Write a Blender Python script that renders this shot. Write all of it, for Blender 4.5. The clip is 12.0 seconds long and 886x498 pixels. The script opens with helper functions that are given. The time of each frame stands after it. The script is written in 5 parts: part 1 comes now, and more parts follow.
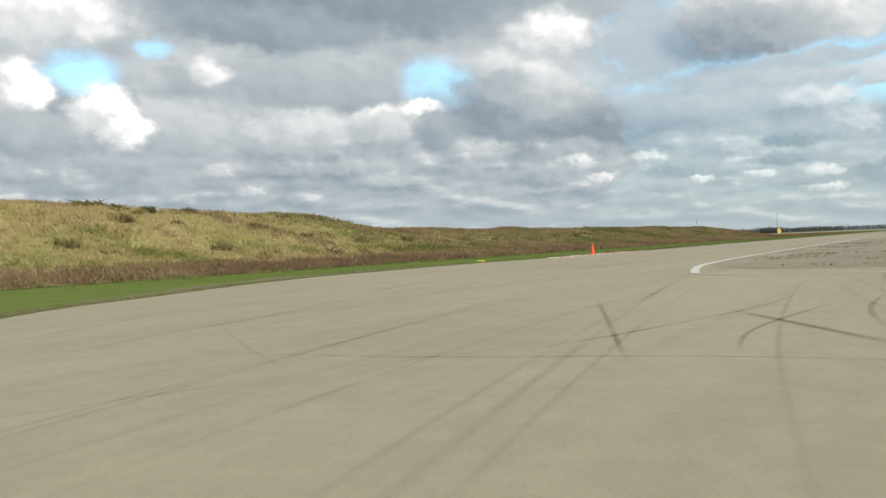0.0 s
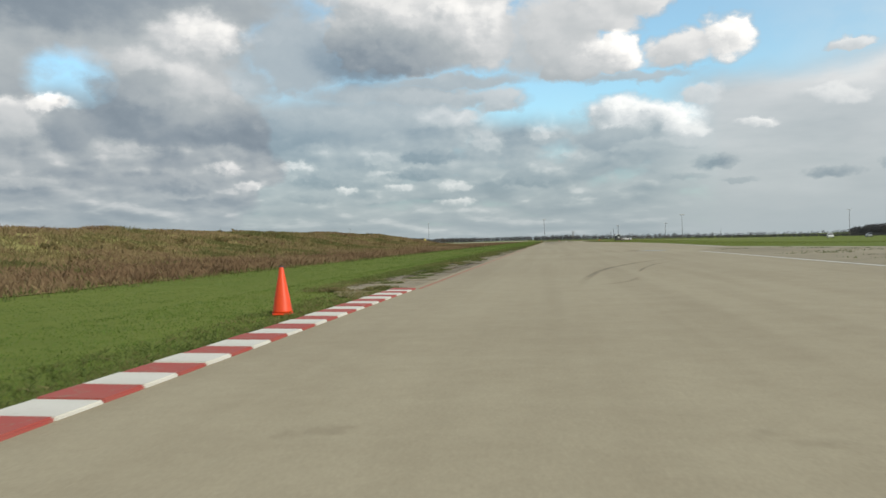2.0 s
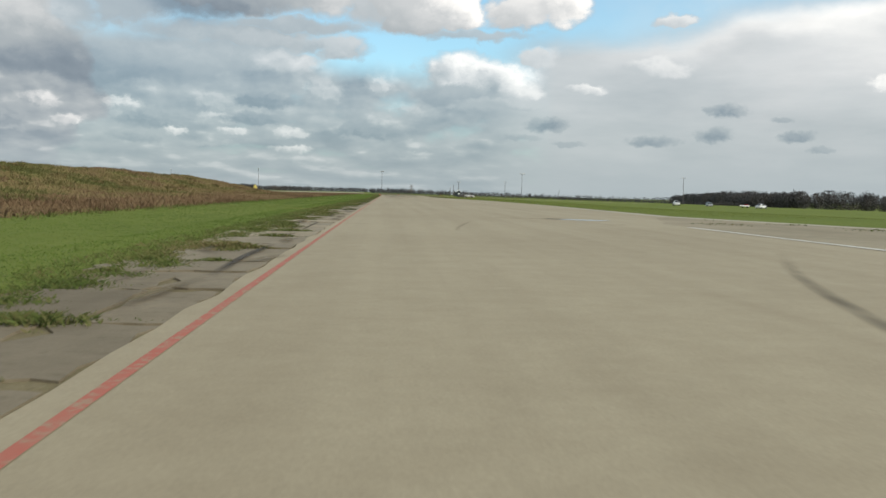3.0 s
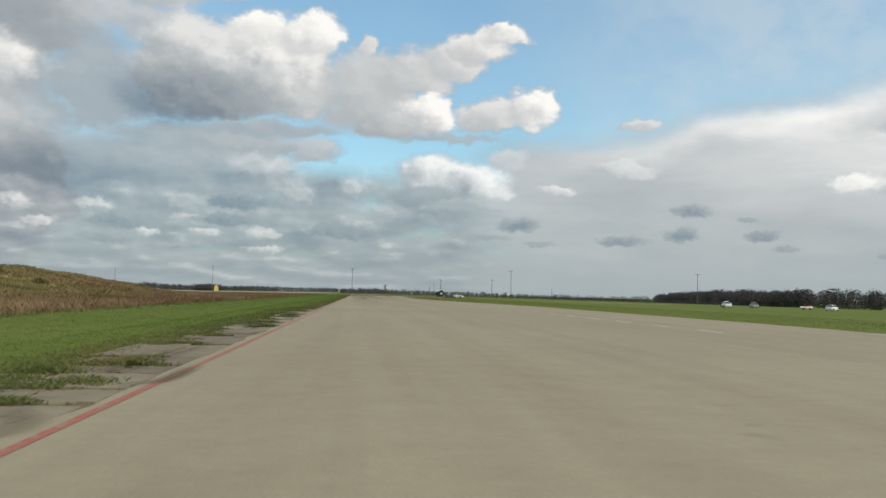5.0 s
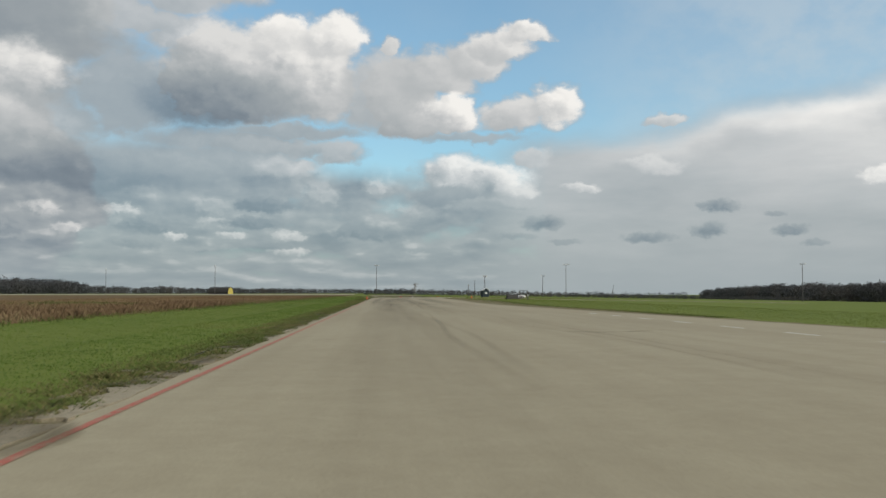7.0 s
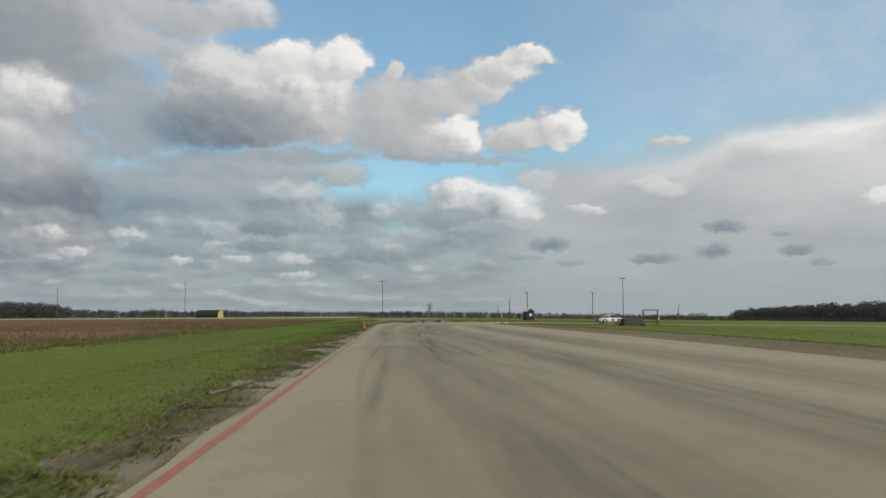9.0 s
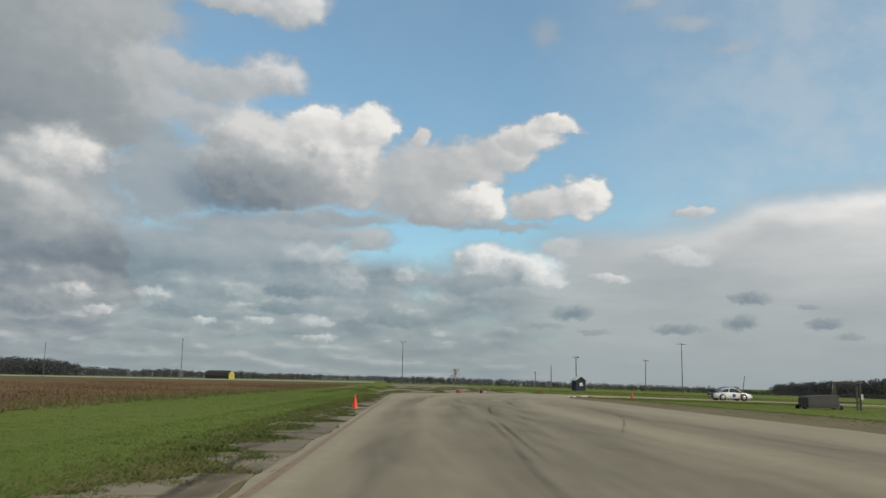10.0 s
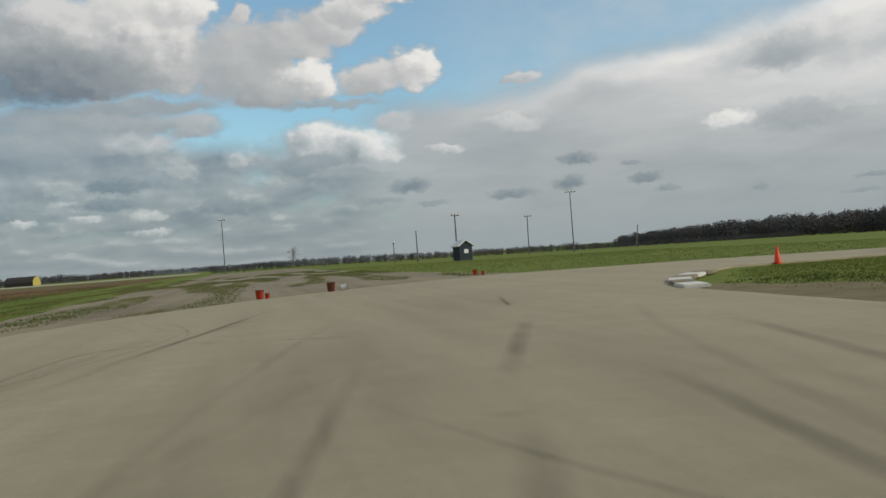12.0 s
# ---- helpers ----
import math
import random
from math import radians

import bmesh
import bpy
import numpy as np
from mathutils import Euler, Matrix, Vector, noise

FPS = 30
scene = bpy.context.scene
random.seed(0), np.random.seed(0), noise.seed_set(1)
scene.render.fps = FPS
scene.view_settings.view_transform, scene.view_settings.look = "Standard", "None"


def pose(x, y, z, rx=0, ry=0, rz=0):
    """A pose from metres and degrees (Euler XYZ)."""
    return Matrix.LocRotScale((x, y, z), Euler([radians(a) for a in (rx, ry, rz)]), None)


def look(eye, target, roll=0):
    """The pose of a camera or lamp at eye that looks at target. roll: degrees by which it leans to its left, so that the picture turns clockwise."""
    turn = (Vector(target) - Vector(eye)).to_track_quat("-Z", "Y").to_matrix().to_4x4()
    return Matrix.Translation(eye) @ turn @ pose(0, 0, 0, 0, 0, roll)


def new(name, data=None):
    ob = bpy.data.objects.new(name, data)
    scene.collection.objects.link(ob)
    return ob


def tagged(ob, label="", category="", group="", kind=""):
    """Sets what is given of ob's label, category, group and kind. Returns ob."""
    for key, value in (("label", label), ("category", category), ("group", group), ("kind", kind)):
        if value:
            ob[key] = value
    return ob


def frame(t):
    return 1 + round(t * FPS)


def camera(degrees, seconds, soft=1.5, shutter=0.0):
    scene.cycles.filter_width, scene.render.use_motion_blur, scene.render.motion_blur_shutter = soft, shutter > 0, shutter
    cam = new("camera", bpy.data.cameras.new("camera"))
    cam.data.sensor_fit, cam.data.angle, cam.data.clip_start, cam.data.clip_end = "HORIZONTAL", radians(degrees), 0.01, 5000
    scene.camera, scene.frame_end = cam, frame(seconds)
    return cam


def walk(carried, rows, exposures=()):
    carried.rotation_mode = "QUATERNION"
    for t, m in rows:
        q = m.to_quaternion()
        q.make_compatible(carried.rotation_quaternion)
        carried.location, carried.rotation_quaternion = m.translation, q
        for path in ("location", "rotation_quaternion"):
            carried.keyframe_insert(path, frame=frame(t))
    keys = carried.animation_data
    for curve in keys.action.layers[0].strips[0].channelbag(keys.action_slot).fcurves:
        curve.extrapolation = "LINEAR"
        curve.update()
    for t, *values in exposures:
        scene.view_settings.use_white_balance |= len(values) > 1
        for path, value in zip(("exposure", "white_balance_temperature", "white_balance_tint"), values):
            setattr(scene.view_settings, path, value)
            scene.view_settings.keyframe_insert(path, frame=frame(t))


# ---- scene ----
cam = camera(53.96, 12.0, 1.5, 0.05)
walk(cam, [
    (0.0, pose(16.76, 0.00, 1.00, 89.73, 2.16, 30.06)),
    (0.5, pose(10.64, 9.49, 1.00, 89.90, 1.98, 20.02)),
    (1.0, pose(5.64, 19.91, 1.02, 93.17, 0.56, 16.22)),
    (1.5, pose(2.21, 31.23, 1.00, 91.12, -1.00, 12.71)),
    (2.0, pose(0.16, 43.04, 0.99, 89.57, 1.73, 7.14)),
    (2.5, pose(-0.96, 54.93, 1.00, 87.63, -0.21, -0.71)),
    (3.0, pose(-1.37, 67.70, 1.00, 86.34, -1.21, -3.70)),
    (3.5, pose(-1.31, 80.44, 1.00, 86.22, -0.90, -5.51)),
    (5.5, pose(-0.66, 142.02, 0.98, 94.18, -1.07, -5.63)),
    (6.0, pose(-0.68, 158.87, 1.01, 93.13, -0.86, -6.27)),
    (6.5, pose(-0.44, 175.87, 1.00, 92.51, -0.72, -4.45)),
    (8.5, pose(-1.22, 249.45, 1.00, 95.07, 0.81, -3.55)),
    (9.0, pose(-1.39, 267.87, 1.00, 94.35, 0.30, -3.43)),
    (9.5, pose(-1.48, 286.70, 0.96, 97.99, -0.30, -5.23)),
    (10.0, pose(-1.37, 303.79, 1.02, 98.66, -1.10, -2.06)),
    (10.5, pose(-1.09, 319.81, 1.01, 97.87, -0.03, -4.46)),
    (11.0, pose(-0.26, 333.94, 0.99, 95.05, 1.44, -3.58)),
    (11.5, pose(0.81, 346.82, 1.00, 93.13, 3.61, -7.16)),
    (12.0, pose(2.82, 357.78, 0.98, 90.26, 4.35, -12.23)),
], exposures=[(0.0, 0.26), (0.5, 0.18), (1.0, 0.12), (1.5, 0.0), (3.0, 0.05), (5.5, -0.18), (9.0, -0.30), (12.0, -0.42)])

# ------------------------------------------------------------------ sun and sky
SUN_AZ, SUN_EL = 120.0, 32.0          # degrees clockwise from +y, and above the horizon
sun = new("sun", bpy.data.lights.new("sun", "SUN"))
sun.data.energy, sun.data.angle, sun.data.color = 2.65, radians(1.5), (1.0, 0.935, 0.80)
_s = Vector((math.sin(radians(SUN_AZ)) * math.cos(radians(SUN_EL)), math.cos(radians(SUN_AZ)) * math.cos(radians(SUN_EL)), math.sin(radians(SUN_EL))))
sun.matrix_world = look(_s * 50, (0, 0, 0))

world = bpy.data.worlds.new("sky")
scene.world = world
world.use_nodes = True
wn, wl = world.node_tree.nodes, world.node_tree.links
wn.clear()


class Nodes:
    """Small helper that wires nodes of one tree."""

    def __init__(self, tree):
        self.n, self.l = tree.nodes, tree.links

    def put(self, socket, value):
        if isinstance(value, bpy.types.NodeSocket):
            self.l.new(value, socket)
        elif value is not None:
            socket.default_value = value

    def math(self, op, a, b=None, c=None, clamp=False):
        k = self.n.new("ShaderNodeMath")
        k.operation, k.use_clamp = op, clamp
        for i, v in enumerate((a, b, c)):
            self.put(k.inputs[i], v)
        return k.outputs[0]

    def vec(self, op, a, b=None, c=None):
        k = self.n.new("ShaderNodeVectorMath")
        k.operation = op
        for i, v in enumerate((a, b, c)):
            if v is not None:
                self.put(k.inputs[i], v)
        return k.outputs["Value"] if op == "LENGTH" else k.outputs[0]

    def noise(self, vector, scale, detail=4.0, rough=0.55, color=False, distortion=0.0):
        k = self.n.new("ShaderNodeTexNoise")
        if vector is not None:
            self.l.new(vector, k.inputs["Vector"])
        k.inputs["Scale"].default_value = scale
        k.inputs["Detail"].default_value = detail
        k.inputs["Roughness"].default_value = rough
        k.inputs["Distortion"].default_value = distortion
        return k.outputs["Color" if color else "Fac"]

    def puffs(self, vector, scale, smooth=0.35):
        """Rounded lumps: 1 in the middle of each, 0 in the creases."""
        k = self.n.new("ShaderNodeTexVoronoi")
        k.feature = "SMOOTH_F1"
        self.l.new(vector, k.inputs["Vector"])
        k.inputs["Scale"].default_value = scale
        k.inputs["Smoothness"].default_value = smooth
        k.inputs["Detail"].default_value, k.inputs["Roughness"].default_value, k.normalize = 2.0, 0.45, True
        return self.step(k.outputs["Distance"], 0.60, 0.04)

    def step(self, value, lo, hi, a=0.0, b=1.0):
        k = self.n.new("ShaderNodeMapRange")
        k.interpolation_type = "SMOOTHSTEP"
        self.put(k.inputs[0], value)
        for i, v in enumerate((lo, hi, a, b)):
            k.inputs[1 + i].default_value = v
        return k.outputs[0]

    def mix(self, fac, a, b, blend="MIX"):
        k = self.n.new("ShaderNodeMix")
        k.data_type, k.blend_type = "RGBA", blend
        self.put(k.inputs[0], fac)
        for s, v in ((k.inputs[6], a), (k.inputs[7], b)):
            self.put(s, (*v, 1.0) if isinstance(v, tuple) and len(v) == 3 else v)
        return k.outputs[2]

    def ramp(self, fac, stops):
        k = self.n.new("ShaderNodeValToRGB")
        self.put(k.inputs[0], fac)
        e = k.color_ramp.elements
        while len(e) < len(stops):
            e.new(0.5)
        for s, (p, c) in zip(e, stops):
            s.position, s.color = p, (*c, 1.0)
        return k.outputs[0]


w = Nodes(world.node_tree)
direction = w.vec("NORMALIZE", wn.new("ShaderNodeTexCoord").outputs["Generated"])
_sep = wn.new("ShaderNodeSeparateXYZ")
wl.new(direction, _sep.inputs[0])
azimuth = w.math("MULTIPLY", w.math("ARCTAN2", _sep.outputs[0], _sep.outputs[1]), 57.2958)
height = w.math("MULTIPLY", w.math("ARCSINE", _sep.outputs[2]), 57.2958)
_c = wn.new("ShaderNodeCombineXYZ")
wl.new(azimuth, _c.inputs[0]), wl.new(height, _c.inputs[1])
place = _c.outputs[0]
# the place is shifted by turbulence before the clouds are laid out, broadly and finely
flat = w.vec("MULTIPLY", place, (0.75, 1.0, 1.0))


def drift(scale, detail, rough, reach):
    return w.vec("MULTIPLY", w.vec("SUBTRACT", w.noise(flat, scale, detail, rough, True), (0.5, 0.5, 0.5)), reach)


broad, fine, tiny = drift(0.26, 2.0, 0.5, (2.2, 1.5, 0.0)), drift(0.9, 5.0, 0.6, (1.5, 1.25, 0.0)), drift(1.7, 5.0, 0.62, (1.3, 0.75, 0.0))
billow = w.vec("ADD", w.vec("ADD", place, broad), fine)
low = w.vec("ADD", place, tiny)
SUNWARD = (0.62, 0.50, 0.0)           # the way to the sun across the sky, in degrees


def swell(scale, turbulence, lift, smooth):
    """Rounded lumps upon lumps, and how much they face the sun: each is compared with itself a little nearer the sun."""
    here_at = w.vec("ADD", flat, turbulence)
    lump = w.puffs(here_at, scale, smooth)
    past = w.puffs(w.vec("ADD", here_at, tuple(c * lift for c in SUNWARD)), scale, smooth)
    return lump, w.math("SUBTRACT", lump, past)


lump_big, face_big = swell(0.34, fine, 1.5, 0.7)
lump_mid, face_mid = swell(0.95, tiny, 0.6, 0.6)
lump_low, face_low = swell(1.7, tiny, 0.35, 0.6)
wisp = w.math("SUBTRACT", w.noise(flat, 0.5, 7.0, 0.62), 0.5)
edge_big = w.math("ADD", w.math("MULTIPLY", w.math("SUBTRACT", lump_big, 0.5), 0.34), w.math("MULTIPLY_ADD", w.math("SUBTRACT", lump_mid, 0.5), 0.22, w.math("MULTIPLY", wisp, 0.8)))
edge_low = w.math("MULTIPLY_ADD", w.math("SUBTRACT", lump_low, 0.5), 0.5, w.math("MULTIPLY", wisp, 0.9))
face_big = w.math("ADD", w.math("MULTIPLY", face_big, 0.75), w.math("MULTIPLY_ADD", face_mid, 0.45, w.math("MULTIPLY", wisp, 0.7)))
face_low = w.math("MULTIPLY_ADD", wisp, 0.8, w.math("MULTIPLY", face_low, 0.8))

# the even cloud behind the heaps: closed to the north-west and low down, a thin veil to the north-east
ripple = w.noise(w.vec("MULTIPLY", flat, (0.35, 1.0, 1.0)), 0.55, 5.0, 0.55)
soft_cloud = w.noise(flat, 0.16, 5.0, 0.55)
swept = w.math("SUBTRACT", soft_cloud, 0.5)
wavy = w.math("MULTIPLY_ADD", swept, 3.2, height)
cover = w.step(w.math("MULTIPLY_ADD", swept, 16.0, azimuth), -13.0, -19.0)
for az, el, ra, re, k in ((-52.3, 11.3, 3.2, 1.7, 1.1), (-30.2, 10.6, 3.0, 2.1, 1.2), (-48.0, 12.8, 1.3, 1.0, 0.8), (-18.3, 13.6, 1.6, 1.0, 0.5), (-13.6, 22.0, 4.2, 1.6, 1.2)):
    scaled = w.vec("MULTIPLY_ADD", billow, (1 / ra, 1 / re, 0.0), (-az / ra, -el / re, 0.0))
    cover = w.math("SUBTRACT", cover, w.step(w.vec("LENGTH", scaled), 1.0, 0.15, 0.0, k), clamp=True)
light = w.math("MULTIPLY_ADD", w.math("SUBTRACT", ripple, 0.5), 0.42, w.step(height, 3.0, 14.0, 0.44, 0.52))


def field(daz, dele, seed):
    """A field of small heaps that crowd together and flatten towards the horizon."""
    c = wn.new("ShaderNodeCombineXYZ")
    rise = w.math("LOGARITHM", w.math("MAXIMUM", w.math("ADD", height, 1.6 + dele), 0.3), math.e)
    wl.new(w.math("MULTIPLY", w.math("ADD", azimuth, daz), 0.27), c.inputs[0])
    wl.new(w.math("MULTIPLY", rise, 3.3), c.inputs[1])
    c.inputs[2].default_value = seed
    at = w.vec("ADD", c.outputs[0], w.vec("MULTIPLY", tiny, (0.13, 0.10, 0.0)))
    return w.math("MULTIPLY_ADD", w.puffs(at, 1.5, 0.6), 0.16, w.noise(at, 1.0, 4.0, 0.45))


heaped = field(0.0, 0.0, 2.0)
toward = w.math("SUBTRACT", heaped, field(0.42, 0.34, 2.0))
mottle = w.math("MULTIPLY_ADD", w.step(heaped, 0.50, 0.74), -0.12, w.math("MULTIPLY", toward, 1.1))
mottle = w.math("ADD", mottle, w.math("MULTIPLY", w.step(heaped, 0.55, 0.66), w.step(toward, 0.02, 0.20, 0.0, 0.16)))
mottle = w.math("MULTIPLY", mottle, w.math("MULTIPLY", w.step(azimuth, 14.0, 2.0, 0.25, 1.0), w.step(height, 13.0, 7.5, 0.35, 1.0)))
light = w.math("ADD", light, mottle)
veil_line = w.math("SUBTRACT", wavy, w.math("MULTIPLY_ADD", w.math("SUBTRACT", azimuth, 8.5), 0.145, 9.3))
veil = w.math("MULTIPLY", w.step(veil_line, 0.9, -1.3, 0.0, 0.93), w.step(azimuth, 5.0, 11.0))
rim = w.math("MULTIPLY", w.step(veil_line, -2.6, -0.5), w.step(azimuth, 8.0, 22.0))
veil_tone = w.math("MULTIPLY_ADD", rim, 0.26, w.math("MULTIPLY_ADD", w.math("SUBTRACT", ripple, 0.5), 0.26, w.math("ADD", w.step(height, 4.0, 10.0, 0.58, 0.64), w.math("MULTIPLY", w.step(azimuth, 18.0, 34.0, 0.0, 0.26), w.step(height, 4.0, 9.0)))))
light = w.math("MULTIPLY_ADD", w.math("SUBTRACT", veil_tone, light), veil, light)
low_sheet = w.step(w.math("ADD", wavy, w.step(azimuth, -8.0, -2.5, -2.2, 0.0)), 8.8, 6.6, 0.0, 0.90)
low_sheet = w.math("MULTIPLY", low_sheet, w.step(heaped, 0.30, 0.52, 0.72, 1.0))
away = w.math("MAXIMUM", w.step(w.math("ABSOLUTE", azimuth), 62.0, 85.0), w.step(height, 27.0, 36.0))
deck = w.math("MULTIPLY", w.step(soft_cloud, 0.42, 0.58), away)
cover = w.math("MAXIMUM", w.math("MAXIMUM", cover, veil), w.math("MAXIMUM", low_sheet, deck))


def heap(az, el, ra, re, base, top, weight=1.0, soft_edge=0.42, small=False):
    """Lays one flat-based heap of cloud, in degrees, over the rest: shaded below and on its left, sunlit at its top right."""
    global cover, light
    middle = w.vec("MULTIPLY_ADD", light, (1e-7, 1e-7, 0.0), (-az / ra, -el / re, 0.0))  # keeps the heaps in their order
    q = w.vec("MULTIPLY_ADD", low if small else billow, (1 / ra, 1 / re, 0.0), middle)
    s = wn.new("ShaderNodeSeparateXYZ")
    wl.new(q, s.inputs[0])
    x, y = s.outputs[0], s.outputs[1]
    yy = w.math("MAXIMUM", y, w.math("MULTIPLY", y, -1.25))
    reach = w.math("SQRT", w.math("MULTIPLY_ADD", x, x, w.math("MULTIPLY", yy, yy)))
    reach = w.math("MULTIPLY_ADD", edge_low if small else edge_big, -0.8, reach)
    mask = w.step(reach, 1.12, 1.12 - soft_edge, 0.0, weight)
    lit = w.math("MULTIPLY_ADD", x, 0.45, w.math("MULTIPLY_ADD", y, 0.75, face_low if small else face_big))
    shade = w.step(lit, -0.85, 0.75, base, top)
    cover = w.math("MAXIMUM", cover, mask)
    light = w.math("MULTIPLY_ADD", w.math("SUBTRACT", shade, light), mask, light)


# small heaps, low and far: azimuth, elevation, half-width, half-height, tone of the base and of the top
for h in ((-49.0, 5.7, 8.3, 0.63, 0.34, 0.5), (-38.5, 5.2, 7.2, 0.58, 0.36, 0.52), (-47.4, 4.3, 2.0, 0.88, 0.34, 0.5), (-42.2, 3.9, 1.3, 0.43, 0.58, 0.82), (-44.2, 5.2, 1.4, 0.54, 0.48, 0.75),
          (-27.4, 6.3, 2.6, 0.73, 0.48, 0.72), (-26.3, 4.3, 3.3, 0.52, 0.36, 0.48), (-23.8, 3.4, 2.6, 0.37, 0.48, 0.62), (-33.0, 4.3, 3.3, 0.52, 0.46, 0.62)):
    heap(*h, 0.75, 0.8, True)
for h in ((-23.2, 4.0, 1.9, 0.84, 0.20, 0.46), (-21.1, 5.0, 1.4, 0.61, 0.42, 0.85), (-19.8, 3.9, 1.1, 0.41, 0.45, 0.9), (-16.7, 4.9, 1.4, 0.7, 0.38, 0.85), (-14.5, 4.3, 2.2, 0.8, 0.16, 0.44), (-13.4, 3.5, 0.9, 0.36, 0.5, 0.9), (-15.4, 3.1, 1.8, 0.52, 0.20, 0.46),
          (-11.0, 5.3, 2.1, 0.87, 0.3, 0.62), (-10.6, 4.4, 1.4, 0.47, 0.42, 0.82), (-7.8, 5.6, 2.6, 0.6, 0.08, 0.32), (-8.5, 4.5, 2.4, 0.5, 0.10, 0.34), (-9.9, 3.6, 1.1, 0.33, 0.5, 0.85), (-6.3, 3.6, 1.3, 0.44, 0.45, 0.85), (-6.2, 2.6, 1.5, 0.36, 0.48, 0.9)):
    heap(*h, 0.88, 0.6, True)
for h in ((-11.3, 2.8, 2.1, 0.29, 0.4, 0.56), (-1.5, 3.8, 3.7, 0.62, 0.08, 0.34), (2.6, 2.8, 2.2, 0.22, 0.34, 0.44), (-4.2, 6.3, 1.7, 1.03, 0.42, 0.70), (-0.5, 6.8, 1.2, 0.93, 0.48, 0.80), (1.4, 5.3, 2.1, 0.56, 0.42, 0.64), (4.8, 5.7, 2.6, 0.44, 0.4, 0.55),
          (10.5, 4.5, 1.5, 0.66, 0.02, 0.30), (8.5, 3.7, 1.5, 0.29, 0.28, 0.40), (5.9, 4.3, 1.1, 0.37, 0.30, 0.42), (11.8, 3.3, 1.1, 0.22, 0.34, 0.42), (21.5, 5.4, 1.5, 0.54, 0.12, 0.36), (20.8, 3.9, 1.2, 0.58, 0.04, 0.30), (17.1, 3.5, 1.9, 0.42, 0.10, 0.34)):
    heap(*h, 0.82, 0.85, True)
for h in ((25.7, 3.8, 1.1, 0.44, 0.10, 0.34), (24.9, 4.9, 0.9, 0.27, 0.32, 0.44), (27.1, 3.05, 0.8, 0.22, 0.28, 0.42), (32.5, 2.6, 0.5, 0.21, 0.26, 0.42), (38.8, 2.7, 1.1, 0.26, 0.26, 0.42), (38.3, 1.8, 1.2, 0.2, 0.28, 0.42), (35.2, 6.6, 3.5, 1.18, 0.50, 0.60), (31.0, 6.9, 1.7, 0.69, 0.85, 1.05), (38.3, 6.9, 2.1, 0.39, 0.6, 0.8)):
    heap(*h, 0.85, 0.75, True)
for h in ((-16.5, 13.2, 5.5, 3.2, 0.34, 0.50), (-12.0, 9.8, 7.5, 1.6, 0.34, 0.54), (-4.6, 9.4, 3.2, 0.9, 0.44, 0.66), (-21.0, 9.0, 6.0, 1.6, 0.34, 0.50)):
    heap(*h, 0.9, 0.9)
# the long shaded bank to the north-west and the heaps over it
for h in ((-22.6, 7.5, 3.9, 1.5, 0.33, 0.52), (-18.0, 7.4, 8.2, 1.5, 0.10, 0.36), (-11.2, 8.2, 6.4, 1.27, 0.38, 0.58), (-6.5, 8.3, 2.8, 1.1, 0.5, 0.84), (-3.1, 8.9, 1.9, 1.04, 0.48, 0.72), (-22.2, 10.2, 6.0, 2.9, 0.42, 0.6), (-23.8, 10.7, 2.3, 1.6, 0.48, 0.82), (-16.3, 11.8, 4.4, 3.2, 0.42, 0.54), (-22.1, 13.2, 2.3, 1.9, 0.55, 1.0)):
    heap(*h, 0.9, 0.6)
for h in ((-54.7, 14.2, 5.8, 2.2, 0.6, 0.9), (-55.8, 10.0, 2.0, 1.9, 0.55, 1.1), (-55.0, 7.4, 3.7, 1.5, 0.30, 0.5), (-47.2, 7.8, 4.7, 2.1, 0.42, 0.62), (-51.3, 8.9, 2.1, 2.1, 0.6, 1.1), (-49.7, 7.5, 1.6, 1.2, 0.62, 1.05), (-38.8, 7.6, 4.3, 1.8, 0.46, 0.75), (-34.4, 8.0, 2.3, 1.3, 0.5, 0.85), (-33.3, 7.5, 2.6, 1.24, 0.46, 0.68), (-31.2, 8.9, 1.7, 0.6, 0.8, 1.1), (-30.2, 7.3, 1.6, 1.7, 0.26, 0.42)):
    heap(*h, 1.0, 0.55)
for h in ((-37.9, 10.8, 7.3, 1.85, 0.34, 0.54), (-44.9, 11.3, 1.7, 1.04, 0.58, 0.92), (-35.8, 9.7, 3.5, 0.86, 0.34, 0.48), (-34.8, 16.0, 15.1, 3.6, 0.10, 0.28), (-40.7, 14.0, 7.5, 1.8, 0.17, 0.34), (-26.5, 9.2, 4.0, 2.7, 0.14, 0.46), (-26.4, 11.8, 2.2, 1.0, 0.52, 0.80), (-22.0, 9.6, 3.0, 1.6, 0.42, 0.70), (-22.6, 13.3, 3.4, 2.0, 0.5, 0.94)):
    heap(*h, 0.95, 0.7)
for h in ((-24.5, 19.0, 7.2, 4.8, 0.36, 0.50), (-20.1, 20.7, 5.0, 3.6, 0.48, 0.62), (-17.5, 18.7, 2.9, 2.4, 0.55, 0.74), (-15.6, 16.8, 3.8, 1.3, 0.58, 0.72), (-13.4, 18.4, 4.2, 1.5, 0.56, 0.72), (-10.2, 19.2, 2.8, 1.6, 0.56, 0.9), (-12.6, 16.0, 3.6, 1.6, 0.54, 0.68), (-12.4, 23.4, 3.3, 0.9, 0.6, 0.8), (-8.7, 23.5, 2.7, 1.6, 0.6, 0.98)):
    heap(*h, 0.92, 0.6)
